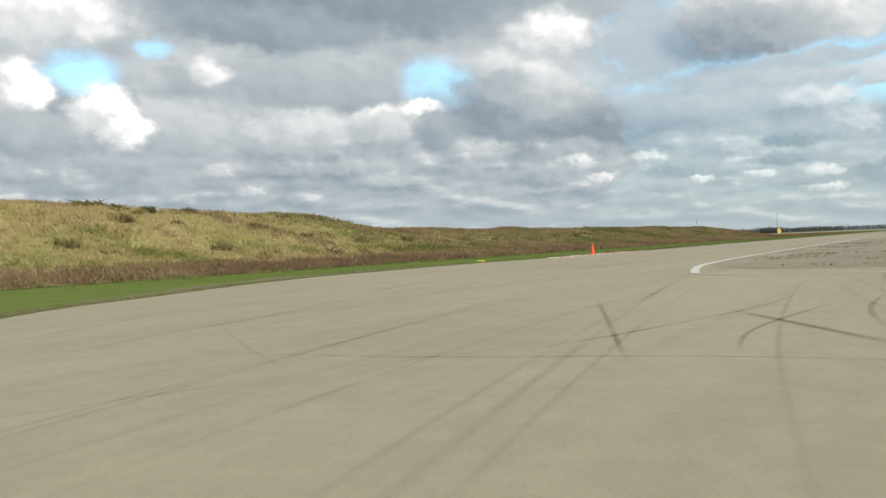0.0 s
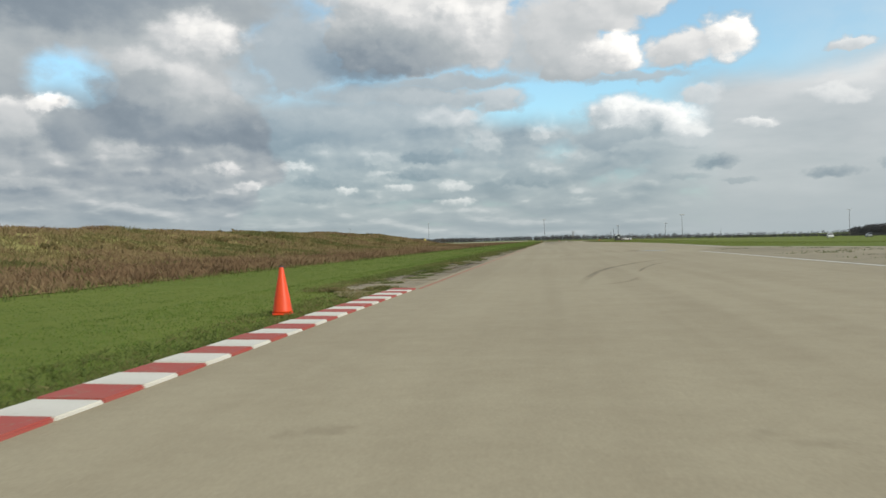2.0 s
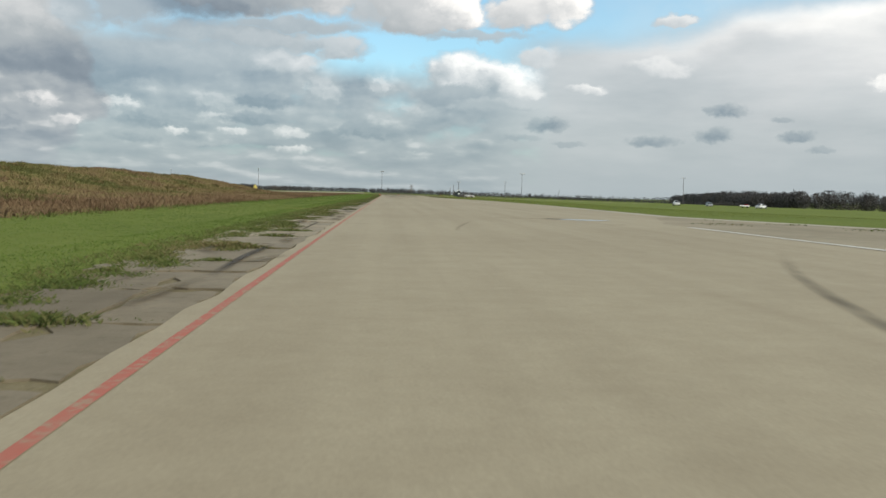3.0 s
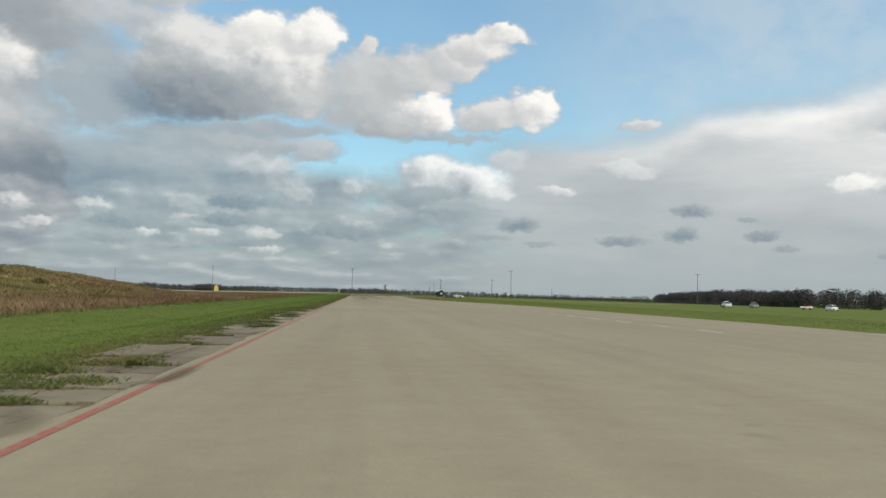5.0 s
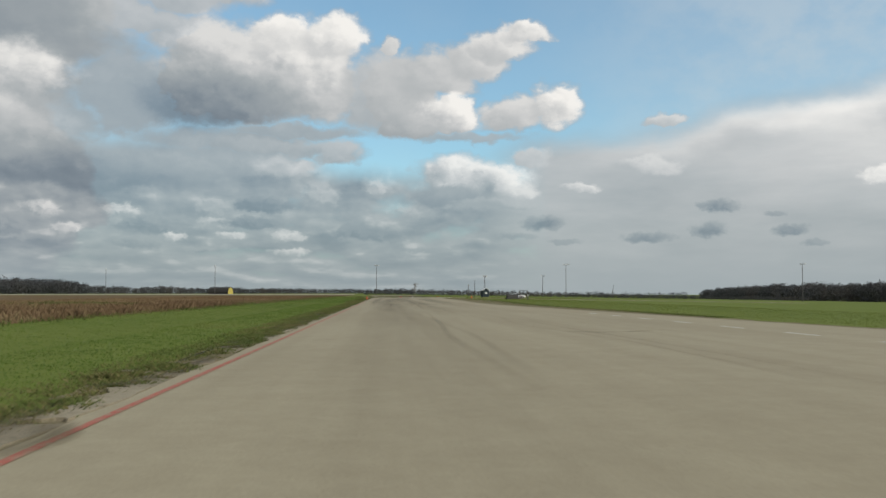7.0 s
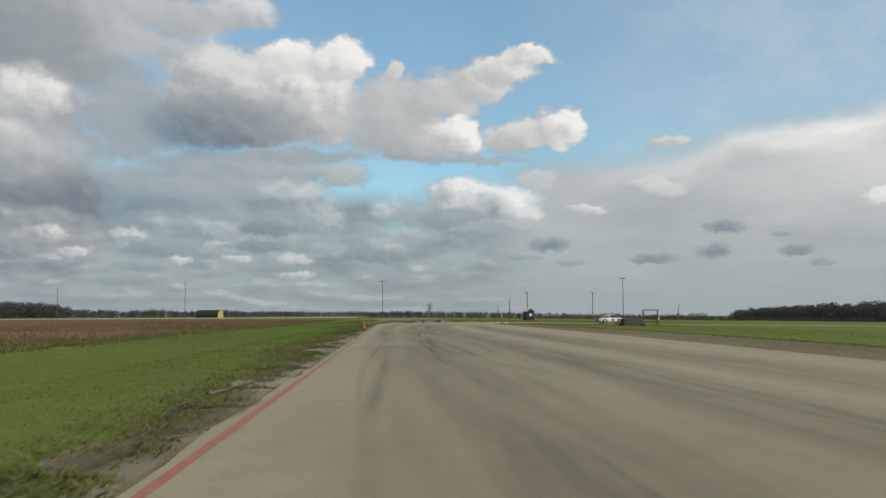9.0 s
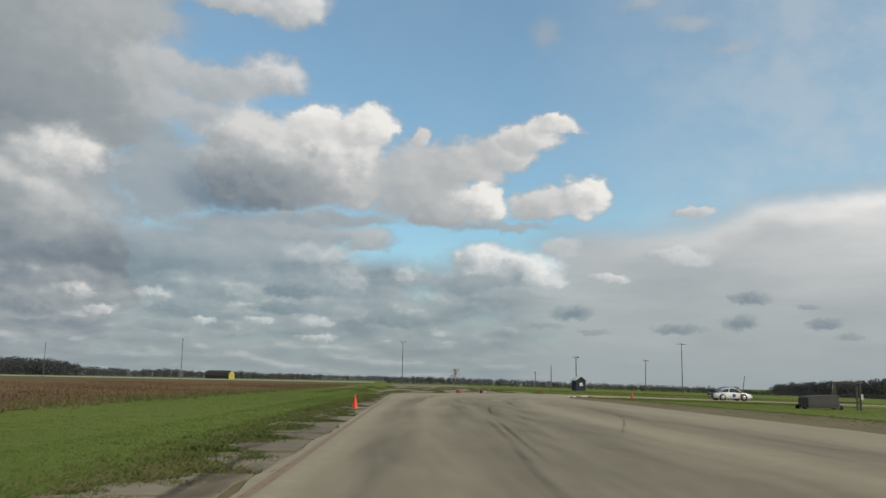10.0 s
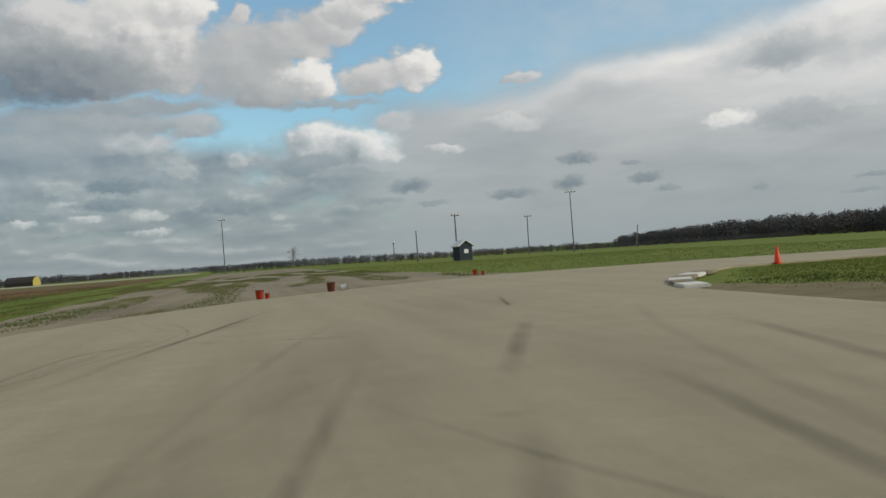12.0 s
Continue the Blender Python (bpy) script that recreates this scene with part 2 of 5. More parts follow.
# the main heap, and the wing and knobs that run out from it
for h in ((-9.6, 13.4, 5.8, 3.9, 0.42, 0.85), (-5.2, 13.8, 4.2, 3.9, 0.5, 0.96), (-6.8, 16.6, 2.4, 1.3, 0.78, 1.02), (-3.6, 16.4, 2.5, 1.6, 0.75, 1.06)):
    heap(*h, 1.0, 0.42)
heap(-10.6, 11.9, 5.6, 2.5, 0.04, 0.40, 0.92, 0.75)
heap(-0.8, 12.6, 2.8, 3.2, 0.52, 0.72, 0.95, 0.6)
heap(-8.5, 9.5, 6.0, 1.2, 0.42, 0.60, 0.92, 0.6)
heap(-6.2, 10.4, 6.6, 0.8, 0.42, 0.56, 0.9, 0.7)
for h in ((0.9, 12.6, 3.2, 2.7, 0.56, 0.74), (0.1, 15.6, 0.8, 0.8, 0.7, 0.85), (3.5, 14.0, 3.2, 1.9, 0.6, 0.80), (5.8, 15.0, 2.7, 1.6, 0.64, 0.86), (7.7, 16.0, 2.4, 1.3, 0.66, 0.94), (9.5, 16.7, 1.7, 0.8, 0.74, 1.02), (1.3, 11.0, 2.5, 1.26, 0.5, 0.66), (4.3, 11.5, 2.2, 1.4, 0.6, 1.02), (8.5, 11.6, 2.2, 1.4, 0.6, 0.86), (11.1, 12.1, 1.7, 1.8, 0.68, 1.06)):
    heap(*h, 1.0, 0.42)
heap(5.5, 10.3, 4.9, 0.5, 0.46, 0.58, 0.8, 0.7)
for h in ((5.5, 7.4, 4.2, 1.9, 0.34, 1.06), (3.8, 6.4, 2.2, 0.82, 0.28, 0.46), (8.5, 6.5, 1.8, 0.74, 0.52, 0.88), (12.7, 6.7, 1.2, 0.44, 0.58, 0.92), (7.4, 5.9, 3.5, 0.44, 0.46, 0.62), (9.6, 8.9, 1.3, 0.81, 0.6, 0.82), (17.2, 7.9, 2.4, 0.65, 0.60, 0.84), (18.3, 11.0, 1.5, 0.57, 0.65, 0.86)):
    heap(*h, 0.9, 0.5)
heap(37, 11.0, 9, 2.4, 0.62, 0.92, 0.8, 0.9)
heap(34.6, 10.4, 2.6, 1.2, 0.46, 0.58, 0.8, 0.8)
for h in ((15.3, 23.9, 1.8, 0.6, 0.7, 0.85), (17.9, 22.6, 2.2, 0.65, 0.7, 0.85), (21.0, 21.0, 1.9, 0.55, 0.7, 0.85), (8.5, 22.5, 1.4, 1.4, 0.6, 0.75), (30.0, 23.5, 4.0, 1.0, 0.7, 0.85)):
    heap(*h, 0.45, 1.0)

cloud_color = w.ramp(light, [(0.0, (0.155, 0.20, 0.25)), (0.25, (0.262, 0.312, 0.358)), (0.5, (0.43, 0.47, 0.49)), (0.75, (0.69, 0.70, 0.70)), (1.0, (1.08, 1.055, 1.01))])
nishita = wn.new("ShaderNodeTexSky")
nishita.sky_type, nishita.sun_disc = "NISHITA", False
nishita.sun_elevation, nishita.sun_rotation = radians(SUN_EL), radians(SUN_AZ)
nishita.dust_density, nishita.ozone_density = 1.0, 1.6
clear = w.mix(1.0, nishita.outputs[0], (0.140, 0.192, 0.190), "MULTIPLY")
thin = w.math("MULTIPLY_ADD", w.noise(flat, 0.16, 5.0, 0.6), 0.16, 0.06)
thin = w.math("ADD", thin, w.math("MULTIPLY", w.step(azimuth, 7.0, 26.0, 0.0, 0.40), w.step(w.noise(flat, 0.30, 5.0, 0.6), 0.35, 0.65, 0.5, 1.0)))
clear = w.mix(thin, clear, (0.72, 0.77, 0.78))
sky_color = w.mix(cover, clear, cloud_color)
haze = w.step(height, 5.4, -0.6, 0.0, 0.74)
sky_color = w.mix(haze, sky_color, (0.40, 0.465, 0.49))
_bg = wn.new("ShaderNodeBackground")
wl.new(sky_color, _bg.inputs[0])
wl.new(_bg.outputs[0], wn.new("ShaderNodeOutputWorld").inputs[0])

# ------------------------------------------------------------------ materials


def material(name, rough=0.8, metal=0.0, spec=0.3):
    m = bpy.data.materials.new(name)
    m.use_nodes = True
    k = Nodes(m.node_tree)
    bsdf = m.node_tree.nodes["Principled BSDF"]
    bsdf.inputs["Roughness"].default_value = rough
    bsdf.inputs["Metallic"].default_value = metal
    bsdf.inputs["Specular IOR Level"].default_value = spec
    where = m.node_tree.nodes.new("ShaderNodeTexCoord").outputs["Object"]
    return m, k, bsdf, where


def bump(k, bsdf, value, strength=0.3, distance=0.02):
    b = k.n.new("ShaderNodeBump")
    b.inputs["Strength"].default_value, b.inputs["Distance"].default_value = strength, distance
    k.l.new(value, b.inputs["Height"])
    k.l.new(b.outputs[0], bsdf.inputs["Normal"])


def plain(name, color, rough=0.5, metal=0.0, vary=0.12, scale=6.0, spec=0.4):
    """Painted or moulded surface with faint dirt at two scales."""
    m, k, bsdf, where = material(name, rough, metal, spec)
    n = k.noise(where, scale, 6.0, 0.6)
    f = k.noise(where, scale * 12, 3.0, 0.5)
    dirt = k.math("MULTIPLY_ADD", n, 2 * vary, 1.0 - vary)
    dirt = k.math("MULTIPLY", dirt, k.math("MULTIPLY_ADD", f, vary, 1.0 - vary / 2))
    c = k.vec("SCALE", None)
    node = c.node
    node.inputs[0].default_value = color
    k.l.new(dirt, node.inputs["Scale"])
    k.l.new(c, bsdf.inputs["Base Color"])
    k.l.new(k.math("MULTIPLY_ADD", n, 0.2, rough - 0.1), bsdf.inputs["Roughness"])
    return m


def tinted(name, stops, rough=0.9, scale=0.6, island=0.5, spec=0.15):
    """Plants: each blade takes its own tint, drifting over the ground."""
    m, k, bsdf, where = material(name, rough, 0.0, spec)
    rnd = k.n.new("ShaderNodeNewGeometry").outputs["Random Per Island"]
    n = k.step(k.noise(where, scale, 4.0, 0.6), 0.32, 0.68)
    big = k.step(k.noise(where, scale * 0.14, 3.0, 0.5), 0.32, 0.68)
    v = k.math("ADD", k.math("MULTIPLY", rnd, island), k.math("MULTIPLY", k.math("ADD", n, big), (1 - island) * 0.5))
    k.l.new(k.ramp(v, stops), bsdf.inputs["Base Color"])
    return m


def asphalt(name, base, dark, streak=0.35, wear=0.3):
    m, k, bsdf, where = material(name, 0.88, 0.0, 0.25)
    grain = k.noise(where, 38.0, 5.0, 0.75)
    mid = k.noise(where, 1.6, 6.0, 0.6)
    big = k.noise(where, 0.09, 4.0, 0.55)
    lanes = k.noise(k.vec("MULTIPLY", where, (1.1, 0.025, 1.0)), 1.0, 4.0, 0.6)
    v = k.math("ADD", k.math("MULTIPLY", k.step(lanes, 0.35, 0.7), streak), k.math("MULTIPLY", k.step(big, 0.35, 0.7), wear))
    v = k.math("ADD", v, k.math("MULTIPLY", k.math("SUBTRACT", mid, 0.5), 0.95), clamp=True)
    c = k.mix(v, base, dark)
    speck = k.math("MULTIPLY", k.step(grain, 0.30, 0.72, 0.90, 1.09), k.step(k.noise(where, 6.0, 5.0, 0.7), 0.32, 0.68, 0.965, 1.03))
    sc = k.vec("SCALE", c)
    k.l.new(speck, sc.node.inputs["Scale"])
    patch = k.step(k.noise(where, 0.33, 5.0, 0.7), 0.66, 0.72, 0.0, 0.35)
    k.l.new(k.mix(patch, sc, (dark[0] * 0.72, dark[1] * 0.72, dark[2] * 0.72)), bsdf.inputs["Base Color"])
    bump(k, bsdf, grain, 0.05, 0.002)
    return m


def soil(name, stops, scale=1.2):
    m, k, bsdf, where = material(name, 0.95, 0.0, 0.1)
    n = k.noise(where, scale, 8.0, 0.65)
    big = k.noise(where, scale * 0.07, 4.0, 0.5)
    fine_n = k.noise(where, scale * 18, 4.0, 0.6)
    v = k.math("ADD", k.math("MULTIPLY", n, 0.45), k.math("ADD", k.math("MULTIPLY", big, 0.35), k.math("MULTIPLY", fine_n, 0.2)))
    k.l.new(k.ramp(v, stops), bsdf.inputs["Base Color"])
    bump(k, bsdf, k.math("ADD", n, fine_n), 0.6, 0.04)
    return m


def paint(name, color, under_color, worn=0.45):
    """Road paint worn through to the surface below it."""
    m, k, bsdf, where = material(name, 0.75, 0.0, 0.3)
    chips = k.step(k.noise(where, 9.0, 7.0, 0.7), worn - 0.06, worn + 0.08)
    scuff = k.noise(where, 1.3, 4.0, 0.6)
    c = k.mix(k.math("MULTIPLY", scuff, 0.5), color, under_color)
    k.l.new(k.mix(chips, under_color, c), bsdf.inputs["Base Color"])
    return m


ROAD = (0.370, 0.320, 0.222)
M_road = asphalt("road_asphalt", ROAD, (0.275, 0.23, 0.155))
M_slab = asphalt("worn_concrete", (0.31, 0.265, 0.19), (0.17, 0.14, 0.095), 0.25, 0.8)
_n = M_slab.node_tree.nodes
_k = Nodes(M_slab.node_tree)
_b = _n["Principled BSDF"]
_old = _b.inputs["Base Color"].links[0].from_socket
_rand = _n.new("ShaderNodeObjectInfo").outputs["Random"]
_sc = _k.vec("SCALE", _old)
_k.l.new(_k.math("MULTIPLY_ADD", _rand, 0.25, 0.88), _sc.node.inputs["Scale"])
_w = _n.new("ShaderNodeTexCoord").outputs["Object"]
_grit = _k.step(_k.noise(_w, 5.0, 8.0, 0.75), 0.52, 0.66, 0.0, 0.7)
_k.l.new(_k.mix(_grit, _sc, (0.14, 0.115, 0.075)), _b.inputs["Base Color"])
M_apron = asphalt("broken_apron", (0.33, 0.285, 0.20), (0.19, 0.16, 0.105), 0.2, 0.6)
M_oldrun = asphalt("old_runway_surface", (0.28, 0.235, 0.16), (0.16, 0.13, 0.08), 0.5, 0.5)
M_pale = asphalt("pale_concrete", (0.42, 0.38, 0.30), (0.32, 0.28, 0.21), 0.1, 0.4)
M_ground = soil("turf", [(0.28, (0.098, 0.118, 0.026)), (0.46, (0.130, 0.168, 0.034)), (0.62, (0.165, 0.192, 0.044)), (0.78, (0.20, 0.185, 0.066))], 0.9)
M_weedbed = soil("weed_bed", [(0.3, (0.090, 0.055, 0.028)), (0.5, (0.153, 0.104, 0.053)), (0.7, (0.207, 0.158, 0.076))], 0.5)
M_bank = soil("bank_soil", [(0.3, (0.125, 0.150, 0.037)), (0.45, (0.237, 0.225, 0.075)), (0.58, (0.362, 0.300, 0.125)), (0.75, (0.450, 0.362, 0.163))], 0.35)
M_dirt = soil("dirt", [(0.3, (0.115, 0.098, 0.054)), (0.5, (0.20, 0.168, 0.098)), (0.7, (0.29, 0.25, 0.165))], 1.5)
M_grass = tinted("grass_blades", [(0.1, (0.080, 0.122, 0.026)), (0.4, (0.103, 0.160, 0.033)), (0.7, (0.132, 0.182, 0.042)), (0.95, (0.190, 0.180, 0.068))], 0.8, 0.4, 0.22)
M_infield = tinted("infield_blades", [(0.1, (0.112, 0.140, 0.030)), (0.5, (0.140, 0.172, 0.038)), (0.95, (0.185, 0.186, 0.058))], 0.85, 0.2, 0.2)
M_edge = tinted("edge_grass", [(0.1, (0.060, 0.088, 0.022)), (0.4, (0.092, 0.120, 0.032)), (0.7, (0.140, 0.130, 0.052)), (0.95, (0.215, 0.168, 0.085))], 0.85, 0.8, 0.5)
M_weed = tinted("dry_weeds", [(0.1, (0.088, 0.060, 0.036)), (0.35, (0.145, 0.094, 0.055)), (0.6, (0.185, 0.128, 0.074)), (0.9, (0.255, 0.192, 0.108))], 0.9, 0.30, 0.30)
M_bankgrass = tinted("bank_grass", [(0.28, (0.135, 0.145, 0.042)), (0.40, (0.205, 0.190, 0.068)), (0.52, (0.300, 0.240, 0.108)), (0.64, (0.350, 0.275, 0.138)), (0.78, (0.210, 0.148, 0.080))], 0.9, 0.16, 0.10)
M_bankdull = tinted("dull_bank_grass", [(0.28, (0.092, 0.098, 0.034)), (0.40, (0.145, 0.130, 0.054)), (0.52, (0.190, 0.150, 0.072)), (0.64, (0.215, 0.160, 0.085)), (0.78, (0.145, 0.095, 0.056))], 0.9, 0.22, 0.08)
# blue-grey tint stands for distance haze, put into the leaf colour
M_leaf = tinted("hazed_tree_leaves", [(0.1, (0.072, 0.076, 0.080)), (0.4, (0.086, 0.089, 0.094)), (0.7, (0.098, 0.096, 0.097)), (0.95, (0.120, 0.106, 0.094))], 0.95, 0.03, 0.12, 0.05)
M_twig = plain("pale_bark", (0.20, 0.17, 0.14), 0.9)
M_red = paint("red_paint", (0.42, 0.05, 0.045), (0.27, 0.20, 0.15), 0.40)
M_redline = paint("red_line_paint", (0.42, 0.085, 0.062), (0.33, 0.235, 0.16), 0.44)
M_redworn = paint("worn_red_line_paint", (0.26, 0.085, 0.06), (0.27, 0.215, 0.15), 0.53)
M_white = paint("white_paint", (0.74, 0.72, 0.66), (0.33, 0.30, 0.24), 0.36)
M_whiteline = paint("white_line_paint", (0.72, 0.70, 0.64), (0.36, 0.33, 0.27), 0.40)
M_orange = plain("orange_plastic", (0.78, 0.070, 0.014), 0.45, 0, 0.15, 9.0)
M_black = plain("black_rubber", (0.018, 0.018, 0.018), 0.8)
M_steel = plain("grey_steel", (0.25, 0.25, 0.24), 0.5, 0.6)
M_wood = plain("weathered_wood", (0.105, 0.10, 0.095), 0.9, 0, 0.3, 4.0)
M_hut = plain("dark_teal_boards", (0.020, 0.034, 0.046), 0.7, 0, 0.25, 3.0)
M_roof = plain("white_metal_roof", (0.72, 0.73, 0.72), 0.45, 0.1)
M_paper = plain("white_card", (0.7, 0.7, 0.68), 0.7)
M_shedroof = plain("dark_shed_roof", (0.035, 0.032, 0.03), 0.8, 0, 0.25, 0.5)
M_yellow = plain("yellow_boards", (0.52, 0.42, 0.10), 0.7, 0, 0.15, 0.6)
M_carwhite = plain("white_car_paint", (0.80, 0.80, 0.80), 0.22, 0, 0.05, 2.0, 0.6)
M_cargrey = plain("dark_grey_panel", (0.06, 0.065, 0.075), 0.5)
M_teal = plain("teal_car_paint", (0.03, 0.32, 0.34), 0.25, 0, 0.05, 2.0, 0.6)
M_carred = plain("red_car_paint", (0.55, 0.03, 0.03), 0.3)
M_blue = plain("blue_car_paint", (0.04, 0.08, 0.28), 0.3)
M_silver = plain("silver_car_paint", (0.42, 0.43, 0.44), 0.3, 0.5)
M_glass = plain("tinted_glass", (0.025, 0.03, 0.035), 0.08, 0, 0.05, 2.0, 0.8)
M_lamp = plain("lamp_glass", (0.6, 0.6, 0.58), 0.25)
M_taillight = plain("tail_light", (0.45, 0.02, 0.02), 0.25)
M_rim = plain("alloy_rim", (0.5, 0.5, 0.5), 0.35, 0.8)
M_yellowtape = plain("yellow_tape", (0.75, 0.66, 0.06), 0.5)
M_box = plain("grey_tarpaulin", (0.075, 0.07, 0.068), 0.85, 0, 0.3, 3.0)

# tyre rubber rubbed thinly over the road: strongest along its middle, patchy, the surface shows through


def rubbed(name, color, lo, hi, strength):
    m, k, bsdf, where = material(name, 0.8, 0.0, 0.2)
    at = k.n.new("ShaderNodeAttribute")
    at.attribute_name = "rub"
    bsdf.inputs["Base Color"].default_value = (*color, 1)
    patch = k.step(k.noise(k.vec("MULTIPLY", where, (2.0, 0.16, 1.0)), 0.8, 4.0, 0.6), lo, hi, 0.35, 1.0)
    k.l.new(k.math("MULTIPLY", k.math("MULTIPLY", at.outputs["Fac"], patch), strength), bsdf.inputs["Alpha"])
    return m


M_skid = rubbed("tyre_rubber_mark", (0.085, 0.076, 0.062), 0.35, 0.65, 0.40)
M_rubber = rubbed("rubbered_line", (0.13, 0.11, 0.09), 0.30, 0.75, 0.40)
M_broad = rubbed("broad_tyre_smear", (0.12, 0.10, 0.082), 0.35, 0.65, 0.27)
M_faint = rubbed("faint_rubber_mark", (0.11, 0.098, 0.08), 0.35, 0.65, 0.13)
M_soiled = rubbed("dirt_smear", (0.18, 0.145, 0.09), 0.40, 0.60, 0.7)
M_crack = rubbed("crack_line", (0.055, 0.047, 0.038), 0.40, 0.58, 0.9)
M_puddle, _k, _b, _w = material("rain_puddle", 0.04, 0.0, 0.5)
_b.inputs["Base Color"].default_value = (0.10, 0.095, 0.085, 1)

# ------------------------------------------------------------------ building helpers


def mesh_of(name, bm, mat):
    me = bpy.data.meshes.new(name)
    bm.to_mesh(me)
    bm.free()
    me.materials.append(mat)
    return me


def part(name, bm, mat, parent, label=""):
    """Links a bmesh as one mesh object under a thing or a part."""
    ob = new(name, mesh_of(name, bm, mat))
    ob.parent = parent
    return tagged(ob, label)


def thing(name, label, category, group="", m=None):
    ob = new(name)
    ob.empty_display_size = 0.2
    if m is not None:
        ob.matrix_world = m
    return tagged(ob, label, category, group)


def box(sx, sy, sz, at=(0, 0, 0), bevel=0.0, rot=None):
    """A box resting with its base centre at the point."""
    bm = bmesh.new()
    bmesh.ops.create_cube(bm, size=1.0)
    bmesh.ops.scale(bm, vec=(sx, sy, sz), verts=bm.verts)
    if bevel:
        bmesh.ops.bevel(bm, geom=bm.edges[:], offset=bevel, segments=2, affect="EDGES")
    bmesh.ops.translate(bm, vec=(0, 0, sz / 2), verts=bm.verts)
    if rot is not None:
        bmesh.ops.transform(bm, matrix=rot, verts=bm.verts)
    bmesh.ops.translate(bm, vec=at, verts=bm.verts)
    return bm


def lathe(profile, n=20, at=(0, 0, 0), rot=None):
    """A turned shape from (radius, height) pairs."""
    bm = bmesh.new()
    rings = [[bm.verts.new((r * math.cos(2 * math.pi * i / n), r * math.sin(2 * math.pi * i / n), z)) for i in range(n)] for r, z in profile]
    for a, b in zip(rings, rings[1:]):
        for i in range(n):
            bm.faces.new((a[i], a[(i + 1) % n], b[(i + 1) % n], b[i]))
    bm.faces.new(rings[0][::-1]), bm.faces.new(rings[-1])
    for fc in bm.faces:
        fc.smooth = len(fc.verts) == 4
    if rot is not None:
        bmesh.ops.transform(bm, matrix=rot, verts=bm.verts)
    bmesh.ops.translate(bm, vec=at, verts=bm.verts)
    return bm


def loft(rings, smooth=True):
    bm = bmesh.new()
    vs = [[bm.verts.new(p) for p in ring] for ring in rings]
    n = len(vs[0])
    for a, b in zip(vs, vs[1:]):
        for i in range(n):
            bm.faces.new((a[i], a[(i + 1) % n], b[(i + 1) % n], b[i])).smooth = smooth
    bm.faces.new(vs[0][::-1]), bm.faces.new(vs[-1])
    bmesh.ops.recalc_face_normals(bm, faces=bm.faces)
    return bm


def sheet(name, left, right, ys, z, mat, label, category, ragged=0.0, seed=0, cols=2, relief=None, skirt=0.0):
    """A surface between two edges that run along y; its edges may be ragged."""
    verts, faces = [], []
    for y in ys:
        a, b = left(y), right(y)
        a += ragged * noise.noise((y * 0.9, seed, 0.3)) + ragged * 0.6 * noise.noise((y * 3.1, seed, 7.3))
        b += ragged * noise.noise((y * 0.9, seed + 20, 1.3)) + ragged * 0.6 * noise.noise((y * 3.1, seed + 20, 9.3))
        for c in range(cols):
            x = a + (b - a) * c / (cols - 1)
            verts.append((x, y, z + (relief(x, y) if relief else 0.0)))
        if skirt:
            verts.insert(len(verts) - cols, (verts[-cols][0] - 0.02, y, verts[-cols][2] - skirt))
            verts.append((verts[-1][0] + 0.02, y, verts[-1][2] - skirt))
    cols += 2 if skirt else 0
    for r in range(len(ys) - 1):
        for c in range(cols - 1):
            i = r * cols + c
            faces.append((i, i + 1, i + cols + 1, i + cols))
    me = bpy.data.meshes.new(name)
    me.from_pydata(verts, [], faces)
    me.materials.append(mat)
    return tagged(new(name, me), label, category, "", "structure")


def lerp(*pairs):
    ps = sorted(pairs)
    ks, vs = [p[0] for p in ps], [p[1] for p in ps]
    return lambda v: float(np.interp(v, ks, vs))


def span(a, b, step):
    return [a + (b - a) * i / max(1, round((b - a) / step)) for i in range(max(1, round((b - a) / step)) + 1)]


def blades(name, xyz, tall, wide, per, mat, label, category, spread=0.06, lean=0.5, seed=1):
    """Stuff: tufts of thin leaves, each a bent two-triangle blade, at the given points."""
    g = np.random.default_rng(seed)
    n = len(xyz) * per
    base = np.repeat(np.asarray(xyz, float), per, axis=0)
    h = np.repeat(np.asarray(tall, float) * np.ones(len(xyz)), per) * g.uniform(0.55, 1.15, n)
    base[:, :2] += g.normal(0, spread, (n, 2))
    turn = g.uniform(0, math.pi, n)
    side = np.stack([np.cos(turn), np.sin(turn), np.zeros(n)], 1) * (wide * g.uniform(0.6, 1.3, n))[:, None]
    tip = np.stack([g.normal(0, lean, n) * h, g.normal(0, lean, n) * h, h], 1)
    co = np.empty((n, 4, 3))
    co[:, 0], co[:, 1] = base - side / 2, base + side / 2
    co[:, 2] = base + tip * 0.55 * np.array([0.6, 0.6, 1.1]) + side * 0.42
    co[:, 3] = base + tip
    me = bpy.data.meshes.new(name)
    me.vertices.add(n * 4)
    me.vertices.foreach_set("co", co.ravel())
    first = np.arange(n)[:, None] * 4
    idx = (first + np.array([0, 1, 2, 0, 2, 3])).ravel()
    me.loops.add(n * 6)
    me.loops.foreach_set("vertex_index", idx)
    me.polygons.add(n * 2)
    me.polygons.foreach_set("loop_start", np.arange(n * 2) * 3)
    me.polygons.foreach_set("loop_total", np.full(n * 2, 3))
    me.update()
    me.validate()
    me.materials.append(mat)
    return tagged(new(name, me), label, category, "", "stuff")


def scatter(count, x0, x1, y0, y1, seed):
    g = np.random.default_rng(seed)
    return g.uniform(x0, x1, count), g.uniform(y0, y1, count)

# ------------------------------------------------------------------ ground, track and pavements
GROUND_Z = -0.06


